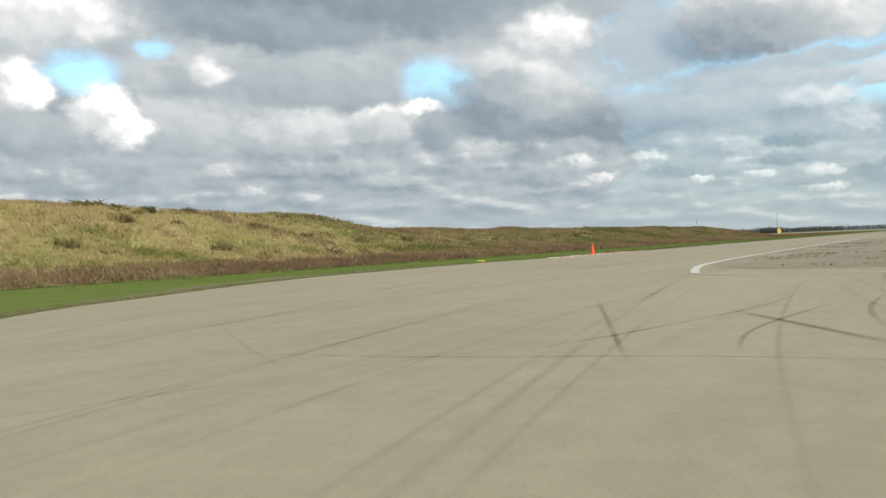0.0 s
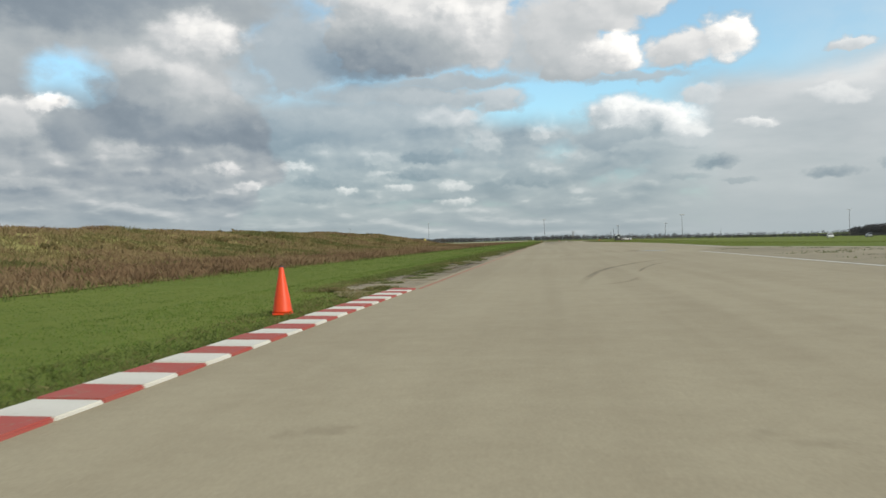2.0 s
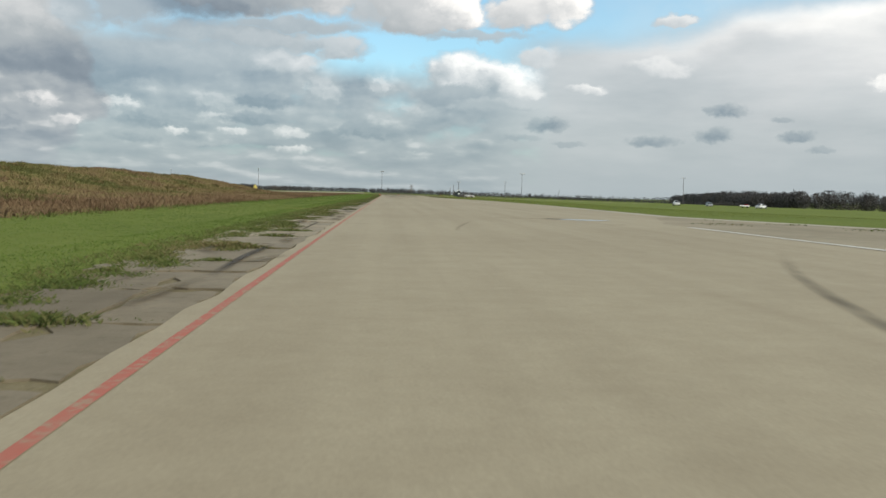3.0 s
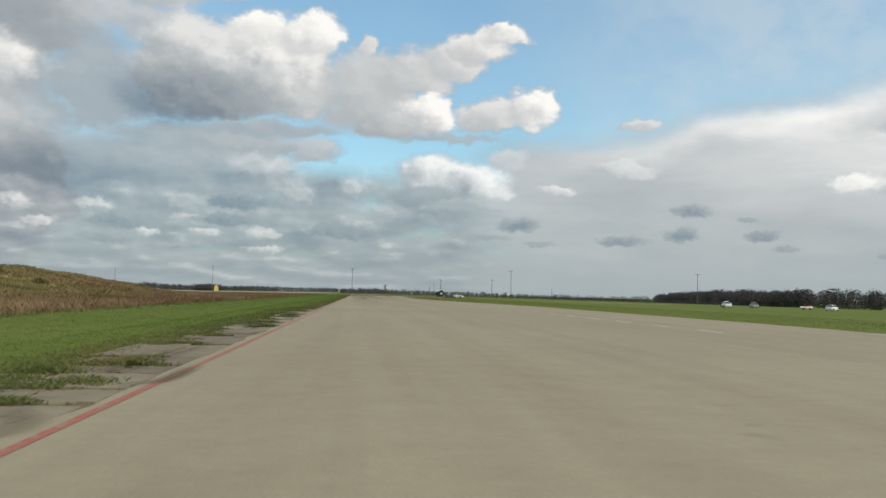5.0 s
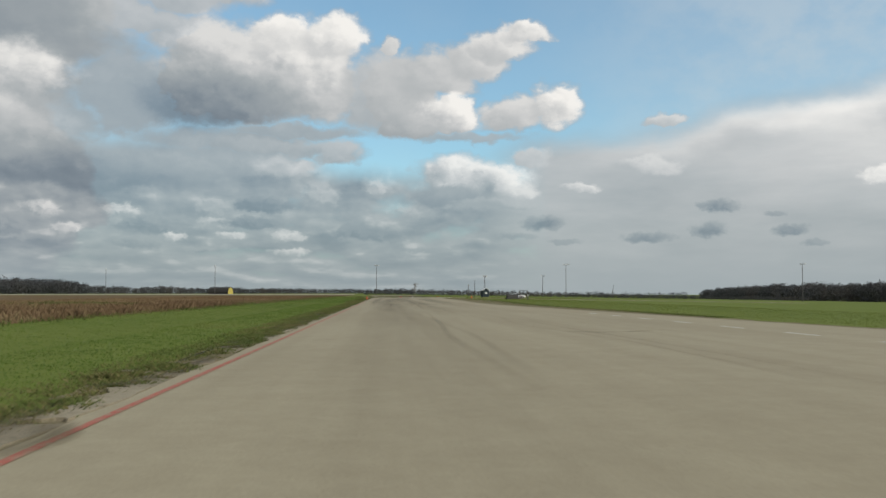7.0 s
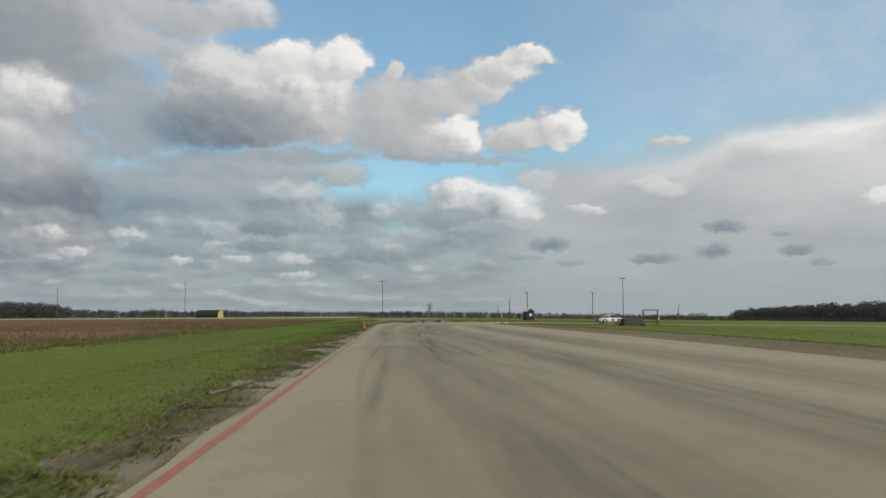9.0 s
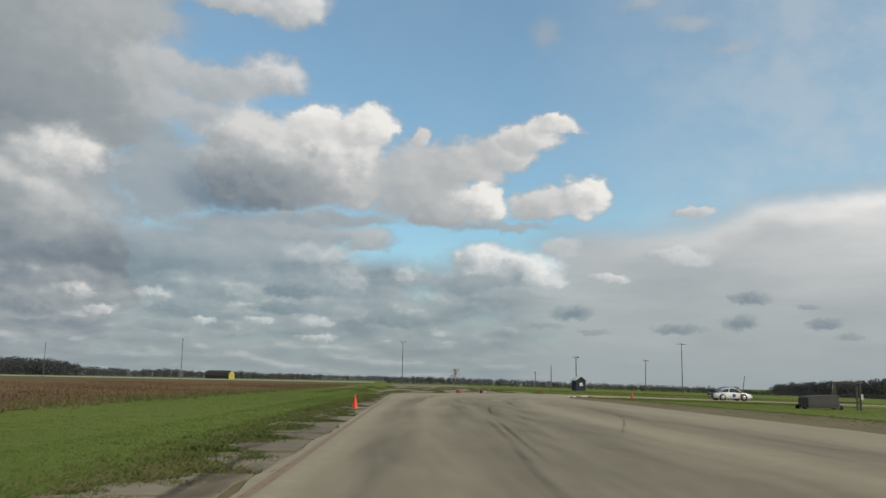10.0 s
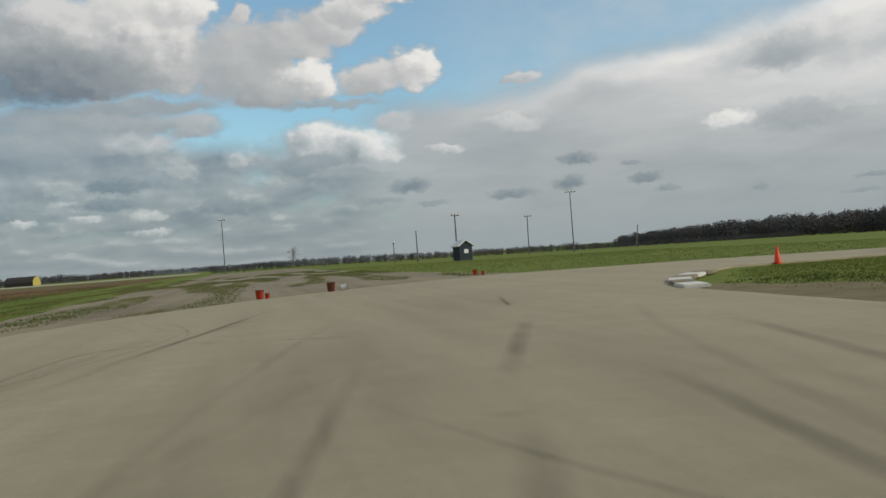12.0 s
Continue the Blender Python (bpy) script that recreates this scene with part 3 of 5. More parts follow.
def fall(x, y):
    """The infield drops gently away from the track."""
    return -min(8.0, 0.016 * max(0.0, x - 14.0)) * min(1.0, max(0.0, (y - 110.0) / 60.0))


_gx = [-3500, -2400, -1500, -900, -500, -250, -120, -50, 0, 14, 40, 90, 180, 320, 514, 900, 1500, 2400, 3500]
_gy = [-2600, -1500, -800, -300, -100, 0, 60, 110, 170, 240, 320, 420, 560, 760, 1000, 1400, 2000, 2800, 3600, 4400]
bm = bmesh.new()
_grid = [[bm.verts.new((x, y, GROUND_Z + fall(x, y))) for x in _gx] for y in _gy]
for r in range(len(_gy) - 1):
    for c in range(len(_gx) - 1):
        bm.faces.new((_grid[r][c], _grid[r][c + 1], _grid[r + 1][c + 1], _grid[r + 1][c]))
tagged(new("ground", mesh_of("ground", bm, M_ground)), "flat green mown turf reaching to the horizon", "ground", "", "structure")

track_left = lerp((-45, 95), (-30, 45), (-12, 20), (0, 8), (11.5, 1.1), (15.3, -0.2), (20, -2.0), (26, -3.5), (40, -4.1), (45.5, -3.6), (47, -3.32), (61.5, -3.30), (62.5, -3.0), (372, -2.95), (376, -2.1), (379.8, -0.6), (384.7, 2.9), (388.5, 7.7), (389.6, 10.8), (390.8, 14.9), (391.4, 30), (392, 95))
track_right = lerp((-45, 120), (22, 120), (26, 60), (60, 31), (93, 19.5), (115, 14.0), (135, 14.6), (160, 15.1), (197, 14.6), (214, 13.4), (235, 11.6), (260, 9.4), (272, 8.75), (287, 8.9), (302, 9.4), (322, 9.7), (367, 10.1), (372.2, 10.6), (374.7, 11.3), (378.5, 14.1), (381, 16.5), (382.6, 24), (383.4, 34), (385, 95), (392, 96))
sheet("road", track_left, track_right, span(-45, 392, 1.0), 0.0, M_road, "tan-grey worn asphalt race track on an old airfield", "road", 0.10, 3, 24, lambda x, y: fall(x, y) if y > 366 else 0.0, 0.14)

# a darker, broken apron inside the first corner, behind the white line
sheet("pavement", lerp((25, 12.5), (27, 10.6), (30, 9.8), (36, 9.35), (60, 9.2), (100, 9.2), (112, 12.5)), lerp((25, 58), (60, 30), (93, 18.6), (112, 13.2)), span(25.2, 111, 0.8), 0.004, M_apron, "dark broken old pavement with grassy cracks", "pavement", 0.22, 8)
sheet("trim_pale", lerp((60, 29.6), (93, 18.2), (113, 12.9), (150, 14.0)), lerp((60, 31.2), (93, 19.6), (113, 14.1), (150, 14.7)), span(60, 150, 1.5), 0.008, M_pale, "pale concrete edge strip of the old apron", "pavement", 0.12, 13)

# the old runway running on beyond the last corner
sheet("old_runway", lambda y: -4.4 - (y - 372) * 0.012, lerp((372, 11), (391, 13), (420, 11.5), (560, 12)), span(372, 575, 2.0), -0.03, M_oldrun, "cracked old runway concrete with grass strips", "pavement", 0.6, 31)
sheet("verge_dirt", lambda y: track_right(y) - 0.5, lambda y: track_right(y) + lerp((100, 0.6), (150, 0.7), (225, 0.9), (262, 2.6), (285, 3.9), (330, 4.6), (367, 3.6), (374, 0.5))(y), span(118, 374, 0.8), -0.022, M_dirt, "bare brown dirt verge along the track edge", "dirt verge", 0.45, 17, 2, fall)
sheet("verge_dirt_start", lambda y: track_left(y) - lerp((11, 1.0), (25, 2.3), (36, 2.0), (46, 0.5))(y), lambda y: track_left(y) + 0.4, span(6, 46, 0.6), -0.022, M_dirt, "bare muddy verge beside the first corner", "dirt verge", 0.5, 23)

# weed field, earth bank and a far pale runway on the other side
bank_top = lerp((-60, 4.6), (10, 5.0), (36, 4.9), (50, 4.6), (65, 4.0), (79, 3.1), (96, 2.7), (140, 2.9), (205, 2.9), (228, 2.7), (243, 1.2), (254, 0.0), (900, 0.0))


def bank_height(x, y):
    d = -x
    shape = lerp((13.5, 0.0), (20, 0.10), (25, 0.30), (31, 0.72), (35, 0.94), (38.5, 1.0), (43, 0.92), (50, 0.5), (60, 0.0))(d)
    lump = noise.noise((x * 0.11, y * 0.07, 0.0)) * 0.45 + noise.noise((x * 0.35, y * 0.3, 4.0)) * 0.16
    return bank_top(y) * shape * (1.0 + 0.28 * lump) + 0.10 * lump * min(1.0, max(0.0, (d - 13.5) / 4))


sheet("weed_field", lambda y: -340, lambda y: -13.4 - 0.8 * noise.noise((y * 0.05, 3, 3)), span(250, 600, 3.0), -0.035, M_weedbed, "field of brown dry weeds beside the mown verge", "field", 0.7, 41, 6)
sheet("earth_bank", lambda y: -62.0, lambda y: -13.5, span(-70, 262, 2.0), -0.035, M_bank, "long earth bank overgrown with yellow grass and weeds", "earth bank", 0.5, 43, 34, bank_height)
sheet("far_runway", lambda y: -420, lambda y: -16 - (y - 600) * 0.02, span(680, 720, 20), -0.03, M_pale, "pale far runway beyond the weed field", "runway", 0.0, 47, 4, lambda x, y: (y - 680) * 0.008)

# ------------------------------------------------------------------ painted lines
def strip(name, pts, width, z, mat, label, category, taper=False, kind="structure", group=""):
    """A painted or rubbed band along a smooth curve through a few points."""
    p = [Vector((x, y, 0)) for x, y in pts]
    ext = [2 * p[0] - p[1]] + p + [2 * p[-1] - p[-2]]
    line = []
    for i in range(1, len(ext) - 2):
        a, b, c, d = ext[i - 1:i + 3]
        n = max(6, min(24, int((c - b).length / 0.5)))
        for j in range(n):
            t = j / n
            line.append(0.5 * ((2 * b) + (c - a) * t + (2 * a - 5 * b + 4 * c - d) * t * t + (3 * b - a - 3 * c + d) * t ** 3))
    line.append(p[-1])
    verts, faces, rub = [], [], []
    rows_n = 5 if taper else 2
    for i, q in enumerate(line):
        t = (line[min(i + 1, len(line) - 1)] - line[max(i - 1, 0)]).normalized()
        s = Vector((-t.y, t.x, 0)) * width / 2
        s *= 1.0 + 0.16 * noise.noise((q.x * 2, q.y * 2, width))
        end = min(1.0, 3.2 * min(i, len(line) - 1 - i) / (len(line) - 1))
        for r in range(rows_n):
            f = 2 * r / (rows_n - 1) - 1
            verts.append((q.x + s.x * f, q.y + s.y * f, z))
            rub.append(end * (1 - abs(f)) ** 0.6 if taper else 1.0)
        if i:
            for r in range(rows_n - 1):
                k = (i - 1) * rows_n + r
                faces.append((k, k + 1, k + rows_n + 1, k + rows_n))
    me = bpy.data.meshes.new(name)
    me.from_pydata(verts, [], faces)
    if taper:
        me.attributes.new("rub", "FLOAT", "POINT").data.foreach_set("value", rub)
    me.materials.append(mat)
    return tagged(new(name, me), label, category, group, kind)


strip("road_line", [(-2.72, 61.6), (-2.8, 100), (-2.8, 160), (-2.76, 220), (-2.8, 288)], 0.085, 0.005, M_redline, "faded red painted edge line on asphalt", "road line")
strip("road_line", [(-2.8, 288), (-2.79, 310), (-2.75, 340), (-2.62, 368), (-2.0, 374)], 0.10, 0.005, M_redworn, "badly worn brownish red edge line on asphalt", "road line")
strip("road_line", [(11.0, 23.1), (10.2, 26.5), (9.65, 30), (9.3, 36), (9.05, 46), (9.0, 70), (9.05, 97)], 0.23, 0.010, M_whiteline, "worn white painted line round the first corner", "road line")
strip("road_line", [(24, 22.6), (16, 22.3), (12.6, 22.2), (11.6, 22.5), (11.02, 23.05)], 0.13, 0.010, M_whiteline, "thin worn white line across the old apron mouth", "road line")
for i in range(21):
    y = 149.4 + 4.27 * i
    strip("road_dash", [(9.6, y), (9.6, y + 0.85), (9.6, y + 1.7)], 0.12, 0.005, M_whiteline, "short worn white dash painted on the asphalt", "road marking", group="dashes along the straight")
strip("start_line", [(-2.66, 298.2), (-2.0, 298.3), (-1.42, 298.35)], 0.11, 0.006, M_whiteline, "short white bar painted across the asphalt", "road marking")
strip("road_mark", [(-0.34, 184.5), (-0.28, 184.5), (-0.20, 184.5)], 0.06, 0.005, M_whiteline, "tiny white paint dash on asphalt", "road marking")
strip("road_mark", [(2.48, 184.45), (2.54, 184.45), (2.61, 184.45)], 0.06, 0.005, M_whiteline, "tiny white paint dash on asphalt", "road marking")

# kerbs: painted concrete blocks, each one proud of the track
kerb = thing("kerb", "red and white painted concrete kerb beside the track", "kerb")
tagged(kerb, kind="structure")
_bm = box(0.50, 0.562, 0.07, bevel=0.012)
_red, _white = mesh_of("kerb_block", _bm, M_red), mesh_of("kerb_block", box(0.50, 0.562, 0.07, bevel=0.012), M_white)
for i in range(26):
    ob = new("kerb_block", _white if i % 2 == 0 else _red)
    ob.matrix_world = pose(-3.04 + 0.0004 * i, 47.0 + 0.572 * i, -0.036 + 0.004 * math.sin(i * 2.3), 0, 1.2, 0.6 * math.sin(i * 1.7))
    ob.parent = kerb
corner_kerb = thing("kerb", "worn white and grey concrete kerb round the inside of the corner", "kerb")
tagged(corner_kerb, kind="structure")
_pts = [(10.55, 372.4), (10.85, 373.4), (11.25, 374.4), (11.75, 375.4), (12.4, 376.3), (13.1, 377.15), (13.9, 378.0)]
_red2, _white2 = mesh_of("kerb_block", box(0.5, 1.02, 0.09, bevel=0.02), M_slab), mesh_of("kerb_block", box(0.5, 1.02, 0.09, bevel=0.02), M_white)
for i, (a, b) in enumerate(zip(_pts, _pts[1:])):
    ob = new("kerb_block", _white2 if i % 2 == 0 else _red2)
    turn = math.degrees(math.atan2(-(b[0] - a[0]), b[1] - a[1]))
    nx, ny = (b[1] - a[1]), -(b[0] - a[0])
    ln = math.hypot(nx, ny)
    ob.matrix_world = pose((a[0] + b[0]) / 2 + 0.14 * nx / ln, (a[1] + b[1]) / 2 + 0.14 * ny / ln, -0.03 + 0.003 * math.sin(i), 0, 0, turn)
    ob.parent = corner_kerb

# rubber laid down along the racing line
for pts, wide in ((((0.2, 190), (0.0, 240), (-0.1, 290), (0.4, 330), (2.6, 362), (9, 380)), 3.4), (((3.0, 225), (2.6, 275), (2.2, 320), (3.4, 350), (7.5, 374)), 3.0), (((5.6, 250), (5.6, 300), (6.0, 340), (8.0, 366)), 3.2), (((-1.6, 270), (-1.8, 320), (-1.2, 352), (0.8, 372)), 1.4)):
    strip("rubber_line", pts, wide, 0.0022 + 0.0001 * wide, M_rubber, "dark band of rubber laid along the racing line", "tyre mark", True)

# tyre marks and cracks
def skid(*pts, wide=0.24, mat=None):
    strip("tyre_mark", pts, wide * 0.75, 0.003 + 0.0001 * random.random(), mat or M_skid, "dark curved tyre mark rubbed on the asphalt", "tyre mark", True)


# first corner, then on to the straight
skid((9.6, 6.4), (12.4, 6.6), (15.2, 7.3), (18.2, 7.4), wide=0.10)
skid((9.0, 5.0), (8.2, 7.4), (7.6, 10.4), (6.3, 14.7), wide=0.11)
skid((6.8, 6.4), (5.8, 8.7), (4.7, 11.4), wide=0.09)
skid((13.3, 7.1), (13.8, 8.8), (14.5, 12.2), (14.7, 15.0), wide=0.12)
skid((14.2, 11.9), (15.4, 10.0), (17.0, 7.4), wide=0.26)
skid((15.2, 7.5), (15.0, 9.6), (15.4, 13.2), wide=0.10)
skid((14.5, 6.8), (13.7, 8.8), (11.7, 13.8), wide=0.12)
skid((10.6, 5.0), (11.6, 6.1), (12.2, 8.0), wide=0.08, mat=M_faint)
skid((15.9, 14.9), (15.9, 12.2), (16.2, 9.8), wide=0.14)
skid((6.6, 14.3), (4.8, 18.4), (4.7, 21.5), (5.2, 23.8), wide=0.13)
skid((6.6, 14.7), (6.0, 17.3), (5.9, 20.5), (6.7, 25.7), wide=0.13)
skid((7.8, 16.3), (7.6, 19.0), (8.1, 21.3), (8.7, 26.2), wide=0.10, mat=M_broad)
skid((10.0, 15.7), (10.0, 16.8), (10.2, 18.0), wide=0.13)
skid((7.6, 15.1), (7.2, 16.6), (5.5, 21.4), wide=0.11, mat=M_broad)
skid((7.2, 23.5), (8.2, 19.7), (8.7, 17.1), wide=0.09, mat=M_broad)
skid((5.2, 26.4), (5.1, 29.6), (5.8, 35.2), (6.8, 39.8), wide=0.20)
skid((5.9, 26.6), (5.8, 31.9), (6.3, 37.7), (8.0, 44.2), wide=0.26)
skid((6.8, 30.9), (6.6, 31.6), (6.4, 35.2), wide=0.12)
skid((7.2, 30.6), (7.5, 33.6), (8.5, 38.9), wide=0.20)
skid((3.3, 25.3), (2.5, 29.1), (2.8, 33.4), (3.3, 39.5), wide=0.14, mat=M_broad)
skid((0.4, 24.6), (0.0, 27.4), (0.1, 31.7), wide=0.12)
skid((0.6, 25.2), (-0.1, 28.6), (0.25, 31.6), wide=0.08)
skid((3.1, 34.1), (3.6, 32.2), (3.9, 30.0), wide=0.12, mat=M_broad)
skid((3.8, 25.9), (2.6, 29.2), (1.5, 33.2), wide=0.14, mat=M_faint)
skid((2.55, 36.5), (2.6, 37.8), (2.9, 41.2), (3.8, 47.4), (4.9, 54.0), wide=0.22)
skid((2.9, 37.4), (2.9, 38.9), (2.9, 40.4), wide=0.14)
skid((4.1, 38.6), (4.8, 42.7), (7.5, 52.2), wide=0.24)
skid((5.2, 42.8), (5.7, 45.7), (5.8, 48.7), wide=0.22)
skid((4.4, 45.4), (3.8, 42.6), (3.4, 40.0), wide=0.28, mat=M_broad)
skid((0.7, 36.2), (0.7, 38.1), (0.8, 39.8), wide=0.2, mat=M_broad)
skid((2.0, 41.5), (2.2, 40.2), (2.4, 38.7), wide=0.10, mat=M_faint)
skid((0.7, 60.8), (1.1, 65.8), (2.0, 71.7), (3.8, 78.0), (6.3, 84.2), wide=0.36)
skid((5.0, 78.4), (3.6, 73.8), (2.7, 69.0), (2.7, 67.8), (3.6, 68.5), wide=0.20)
skid((1.0, 61.4), (1.8, 62.7), (2.3, 65.0), wide=0.26, mat=M_broad)
skid((-1.0, 62.1), (-0.1, 64.4), (0.9, 65.9), wide=0.14, mat=M_faint)
skid((0.5, 90.6), (0.9, 94.4), (1.9, 100.4), wide=0.24, mat=M_broad)
# along the straight
skid((0.1, 275), (-0.1, 263), (-0.1, 256), wide=0.16)
skid((0.5, 311), (0.8, 288), (1.6, 281), wide=0.14, mat=M_broad)
skid((0.0, 312), (-0.25, 300), (-0.25, 291), wide=0.10)
skid((-0.15, 305), (0.0, 297.4), (0.2, 290), wide=0.10)
skid((0.0, 309.5), (0.1, 313.9), (0.4, 319.6), (0.8, 329.4), wide=0.24)
skid((0.4, 314.5), (0.7, 321.4), (1.2, 331.7), wide=0.16)
skid((3.0, 322.0), (4.8, 329.2), (5.7, 333.8), wide=0.14)
skid((1.2, 329.6), (1.5, 336), (2.4, 345), wide=0.2)
skid((1.0, 330.4), (1.5, 330.0), (2.1, 329.5), wide=0.5, mat=M_broad)
# last corner: broad soft smears fanning out to the right
skid((3.5, 351.6), (4.2, 355.6), (5.8, 364.1), wide=0.30)
skid((2.0, 351.8), (2.8, 355.5), (4.0, 360.4), wide=0.42, mat=M_broad)
skid((1.7, 352.2), (2.9, 357.6), (4.5, 363.2), wide=0.36, mat=M_broad)
skid((2.4, 352.0), (2.9, 354.9), (3.5, 358.0), wide=0.28, mat=M_broad)
skid((6.3, 356.6), (6.4, 360.0), (8.4, 367.8), wide=0.34, mat=M_broad)
skid((-1.6, 373.0), (-1.0, 363.0), (-1.3, 360.0), (-1.8, 357.6), wide=0.16)
skid((1.9, 356.5), (2.6, 360.1), (3.7, 365.8), wide=0.24, mat=M_broad)
skid((7.7, 375.2), (7.3, 373.4), (6.9, 371.6), wide=0.16)
skid((6.6, 369.8), (5.2, 365.8), (4.5, 363.8), wide=0.34, mat=M_broad)
skid((1.0, 367.6), (2.0, 372.1), (3.2, 377.8), wide=0.26)
skid((0.1, 366.6), (0.5, 369.9), (1.7, 370.6), wide=0.14)
_g = np.random.default_rng(77)
for i in range(34):       # faint old marks: sweeping through both corners and straight down the track
    if i < 12:
        a, r = _g.uniform(0.1, 0.9), _g.uniform(-3, 5)
        pts = [(16 - 6 * u + r * 0.8 + a * 4 * u * u, -2 + 26 * u + r) for u in (0.0, 0.35, 0.7, 1.0)]
    elif i < 22:
        x0, y0 = _g.uniform(-1.8, 4.5), _g.uniform(335, 352)
        k = _g.uniform(1.5, 6)
        pts = [(x0 + k * u * u, y0 + 24 * u) for u in (0.0, 0.4, 0.75, 1.0)]
    else:
        x0, y0 = _g.uniform(-2.2, 6.0), _g.uniform(195, 300)
        pts = [(x0 + _g.normal(0, 0.25), y0 + 11 * u) for u in (0, 1, 2, 3)]
    skid(*pts, wide=_g.uniform(0.09, 0.17) if i < 12 else _g.uniform(0.16, 0.34), mat=M_faint)
for i in range(34):       # thin crossing arcs left by sliding cars: first corner, then last corner
    first = i < 22
    cx, cy = (_g.uniform(4, 15), _g.uniform(4, 34)) if first else (_g.uniform(-1.5, 8), _g.uniform(330, 376))
    a0, rad = _g.uniform(-0.9, 0.5) if first else _g.uniform(-0.5, 0.3), _g.choice([-1, 1]) * _g.uniform(14, 45)
    half = _g.uniform(2.2, 6.0)
    pts = [(cx + half * u * math.sin(a0) + half * half * u * u / (2 * rad) * math.cos(a0), cy + half * u * math.cos(a0) - half * half * u * u / (2 * rad) * math.sin(a0)) for u in (-1, -0.4, 0.3, 1)]
    pts = [(x, y) for x, y in pts if track_left(y) + 0.3 < x < track_right(y) - 0.3]
    if len(pts) > 2:
        skid(*pts, wide=_g.uniform(0.08, 0.16), mat=M_faint)
for pts, wide in ((((-3.4, 38.6), (-1.1, 38.8), (0.5, 39.1)), 0.05), (((3.0, 369.5), (3.4, 369.2), (3.9, 369.0)), 0.06), (((4.0, 216.4), (5.2, 215.6), (7.1, 216.9)), 0.20), (((-3.6, 30), (-3.4, 38), (-3.05, 46)), 0.07)):
    strip("crack", pts, wide, 0.0035, M_crack, "thin dark crack across the asphalt", "crack", True)
strip("puddle", [(6.9, 265.2), (6.95, 264.5), (7.2, 263.7)], 0.16, 0.006, M_puddle, "narrow wet streak on the asphalt", "puddle")
strip("puddle", [(6.15, 104.3), (6.9, 103.9), (7.75, 103.4)], 1.5, 0.006, M_puddle, "shallow rain puddle reflecting the sky", "puddle")
for pts, wide in ((((2.6, 105.5), (4.6, 104.7), (6.0, 104.6)), 0.34), (((5.1, 104.8), (5.8, 104.6), (6.6, 104.2)), 1.5), (((6.4, 98.7), (6.85, 98.4), (7.3, 98.3)), 0.36)):
    strip("damp_patch", pts, wide, 0.0045, M_crack, "dark damp line on the asphalt beside the puddle", "damp patch", True)
for i in range(26):       # the broken seam between the slabs and the track, filled with dark dirt
    y0 = 66 + 11.6 * i
    strip("seam", [(-3.42 + 0.08 * math.sin(i * 2.1), y0), (-3.56 + 0.10 * math.sin(i * 1.3), y0 + 3.4), (-3.45 + 0.08 * math.cos(i), y0 + 6.5 + 2 * math.sin(i * 3.3))], 0.13 + 0.05 * math.sin(i * 1.9), 0.0125, M_crack, "dark dirt in the broken seam beside the slabs", "seam", True, "structure", "seams along the track edge")

# ------------------------------------------------------------------ broken concrete shoulder, slab by slab
shoulder = thing("shoulder", "row of broken concrete slabs with grass between", "shoulder")
tagged(shoulder, kind="structure")
shoulder_edge = lerp((60, -3.9), (63, -4.75), (118, -4.8), (140, -4.5), (164, -4.4), (175, -4.5), (179, -3.5), (262, -3.5), (288, -3.5), (294, -4.2), (305, -4.3), (345, -4.3), (372, -3.9))
sheet("shoulder_dirt", lambda y: shoulder_edge(y) - 0.25, lambda y: -2.9, span(60, 373, 0.5), -0.034, M_dirt, "brown dirt and gravel under the broken shoulder slabs", "dirt verge", 0.18, 53)
_g = np.random.default_rng(5)
y = 62.2
slab_gaps = []
while y < 371:
    ln = _g.uniform(1.0, 3.2)
    xl = shoulder_edge(y) + _g.normal(0, 0.22)
    xr = -3.0 - abs(_g.normal(0, 0.03))
    cut = _g.random() < 0.45 and xr - xl > 0.9          # some slabs are broken in two
    pieces = [(xl, xl + (xr - xl) * _g.uniform(0.35, 0.6)), None] if cut else [(xl, xr)]
    if cut:
        pieces[1] = (pieces[0][1] + 0.05, xr)
    for a, b in pieces:
        if b - a < 0.25:
            continue
        y0, y1 = y + _g.uniform(0.02, 0.16), y + ln - _g.uniform(0.02, 0.16)
        rim_pts = []
        for k in range(6):
            rim_pts.append((a + _g.normal(0, 0.07), y0 + (y1 - y0) * k / 5))
        for k in range(1, 4):
            rim_pts.append((a + (b - a) * k / 4, y1 + _g.normal(0, 0.06)))
        for k in range(6):
            rim_pts.append((b + _g.normal(0, 0.025), y1 - (y1 - y0) * k / 5))
        for k in range(1, 4):
            rim_pts.append((b - (b - a) * k / 4, y0 + _g.normal(0, 0.06)))
        bm = bmesh.new()
        top = [bm.verts.new((u, v, 0.0)) for u, v in rim_pts]
        low_ring = [bm.verts.new((u, v, -0.09)) for u, v in rim_pts]
        bm.faces.new(top[::-1])
        for k in range(len(rim_pts)):
            bm.faces.new((top[k], top[(k + 1) % len(rim_pts)], low_ring[(k + 1) % len(rim_pts)], low_ring[k]))
        bmesh.ops.recalc_face_normals(bm, faces=bm.faces)
        ob = part("slab", bm, M_slab, shoulder)
        ob.location.z = -0.016 + 0.007 * _g.normal()
    slab_gaps.append((y, xl))
    y += ln
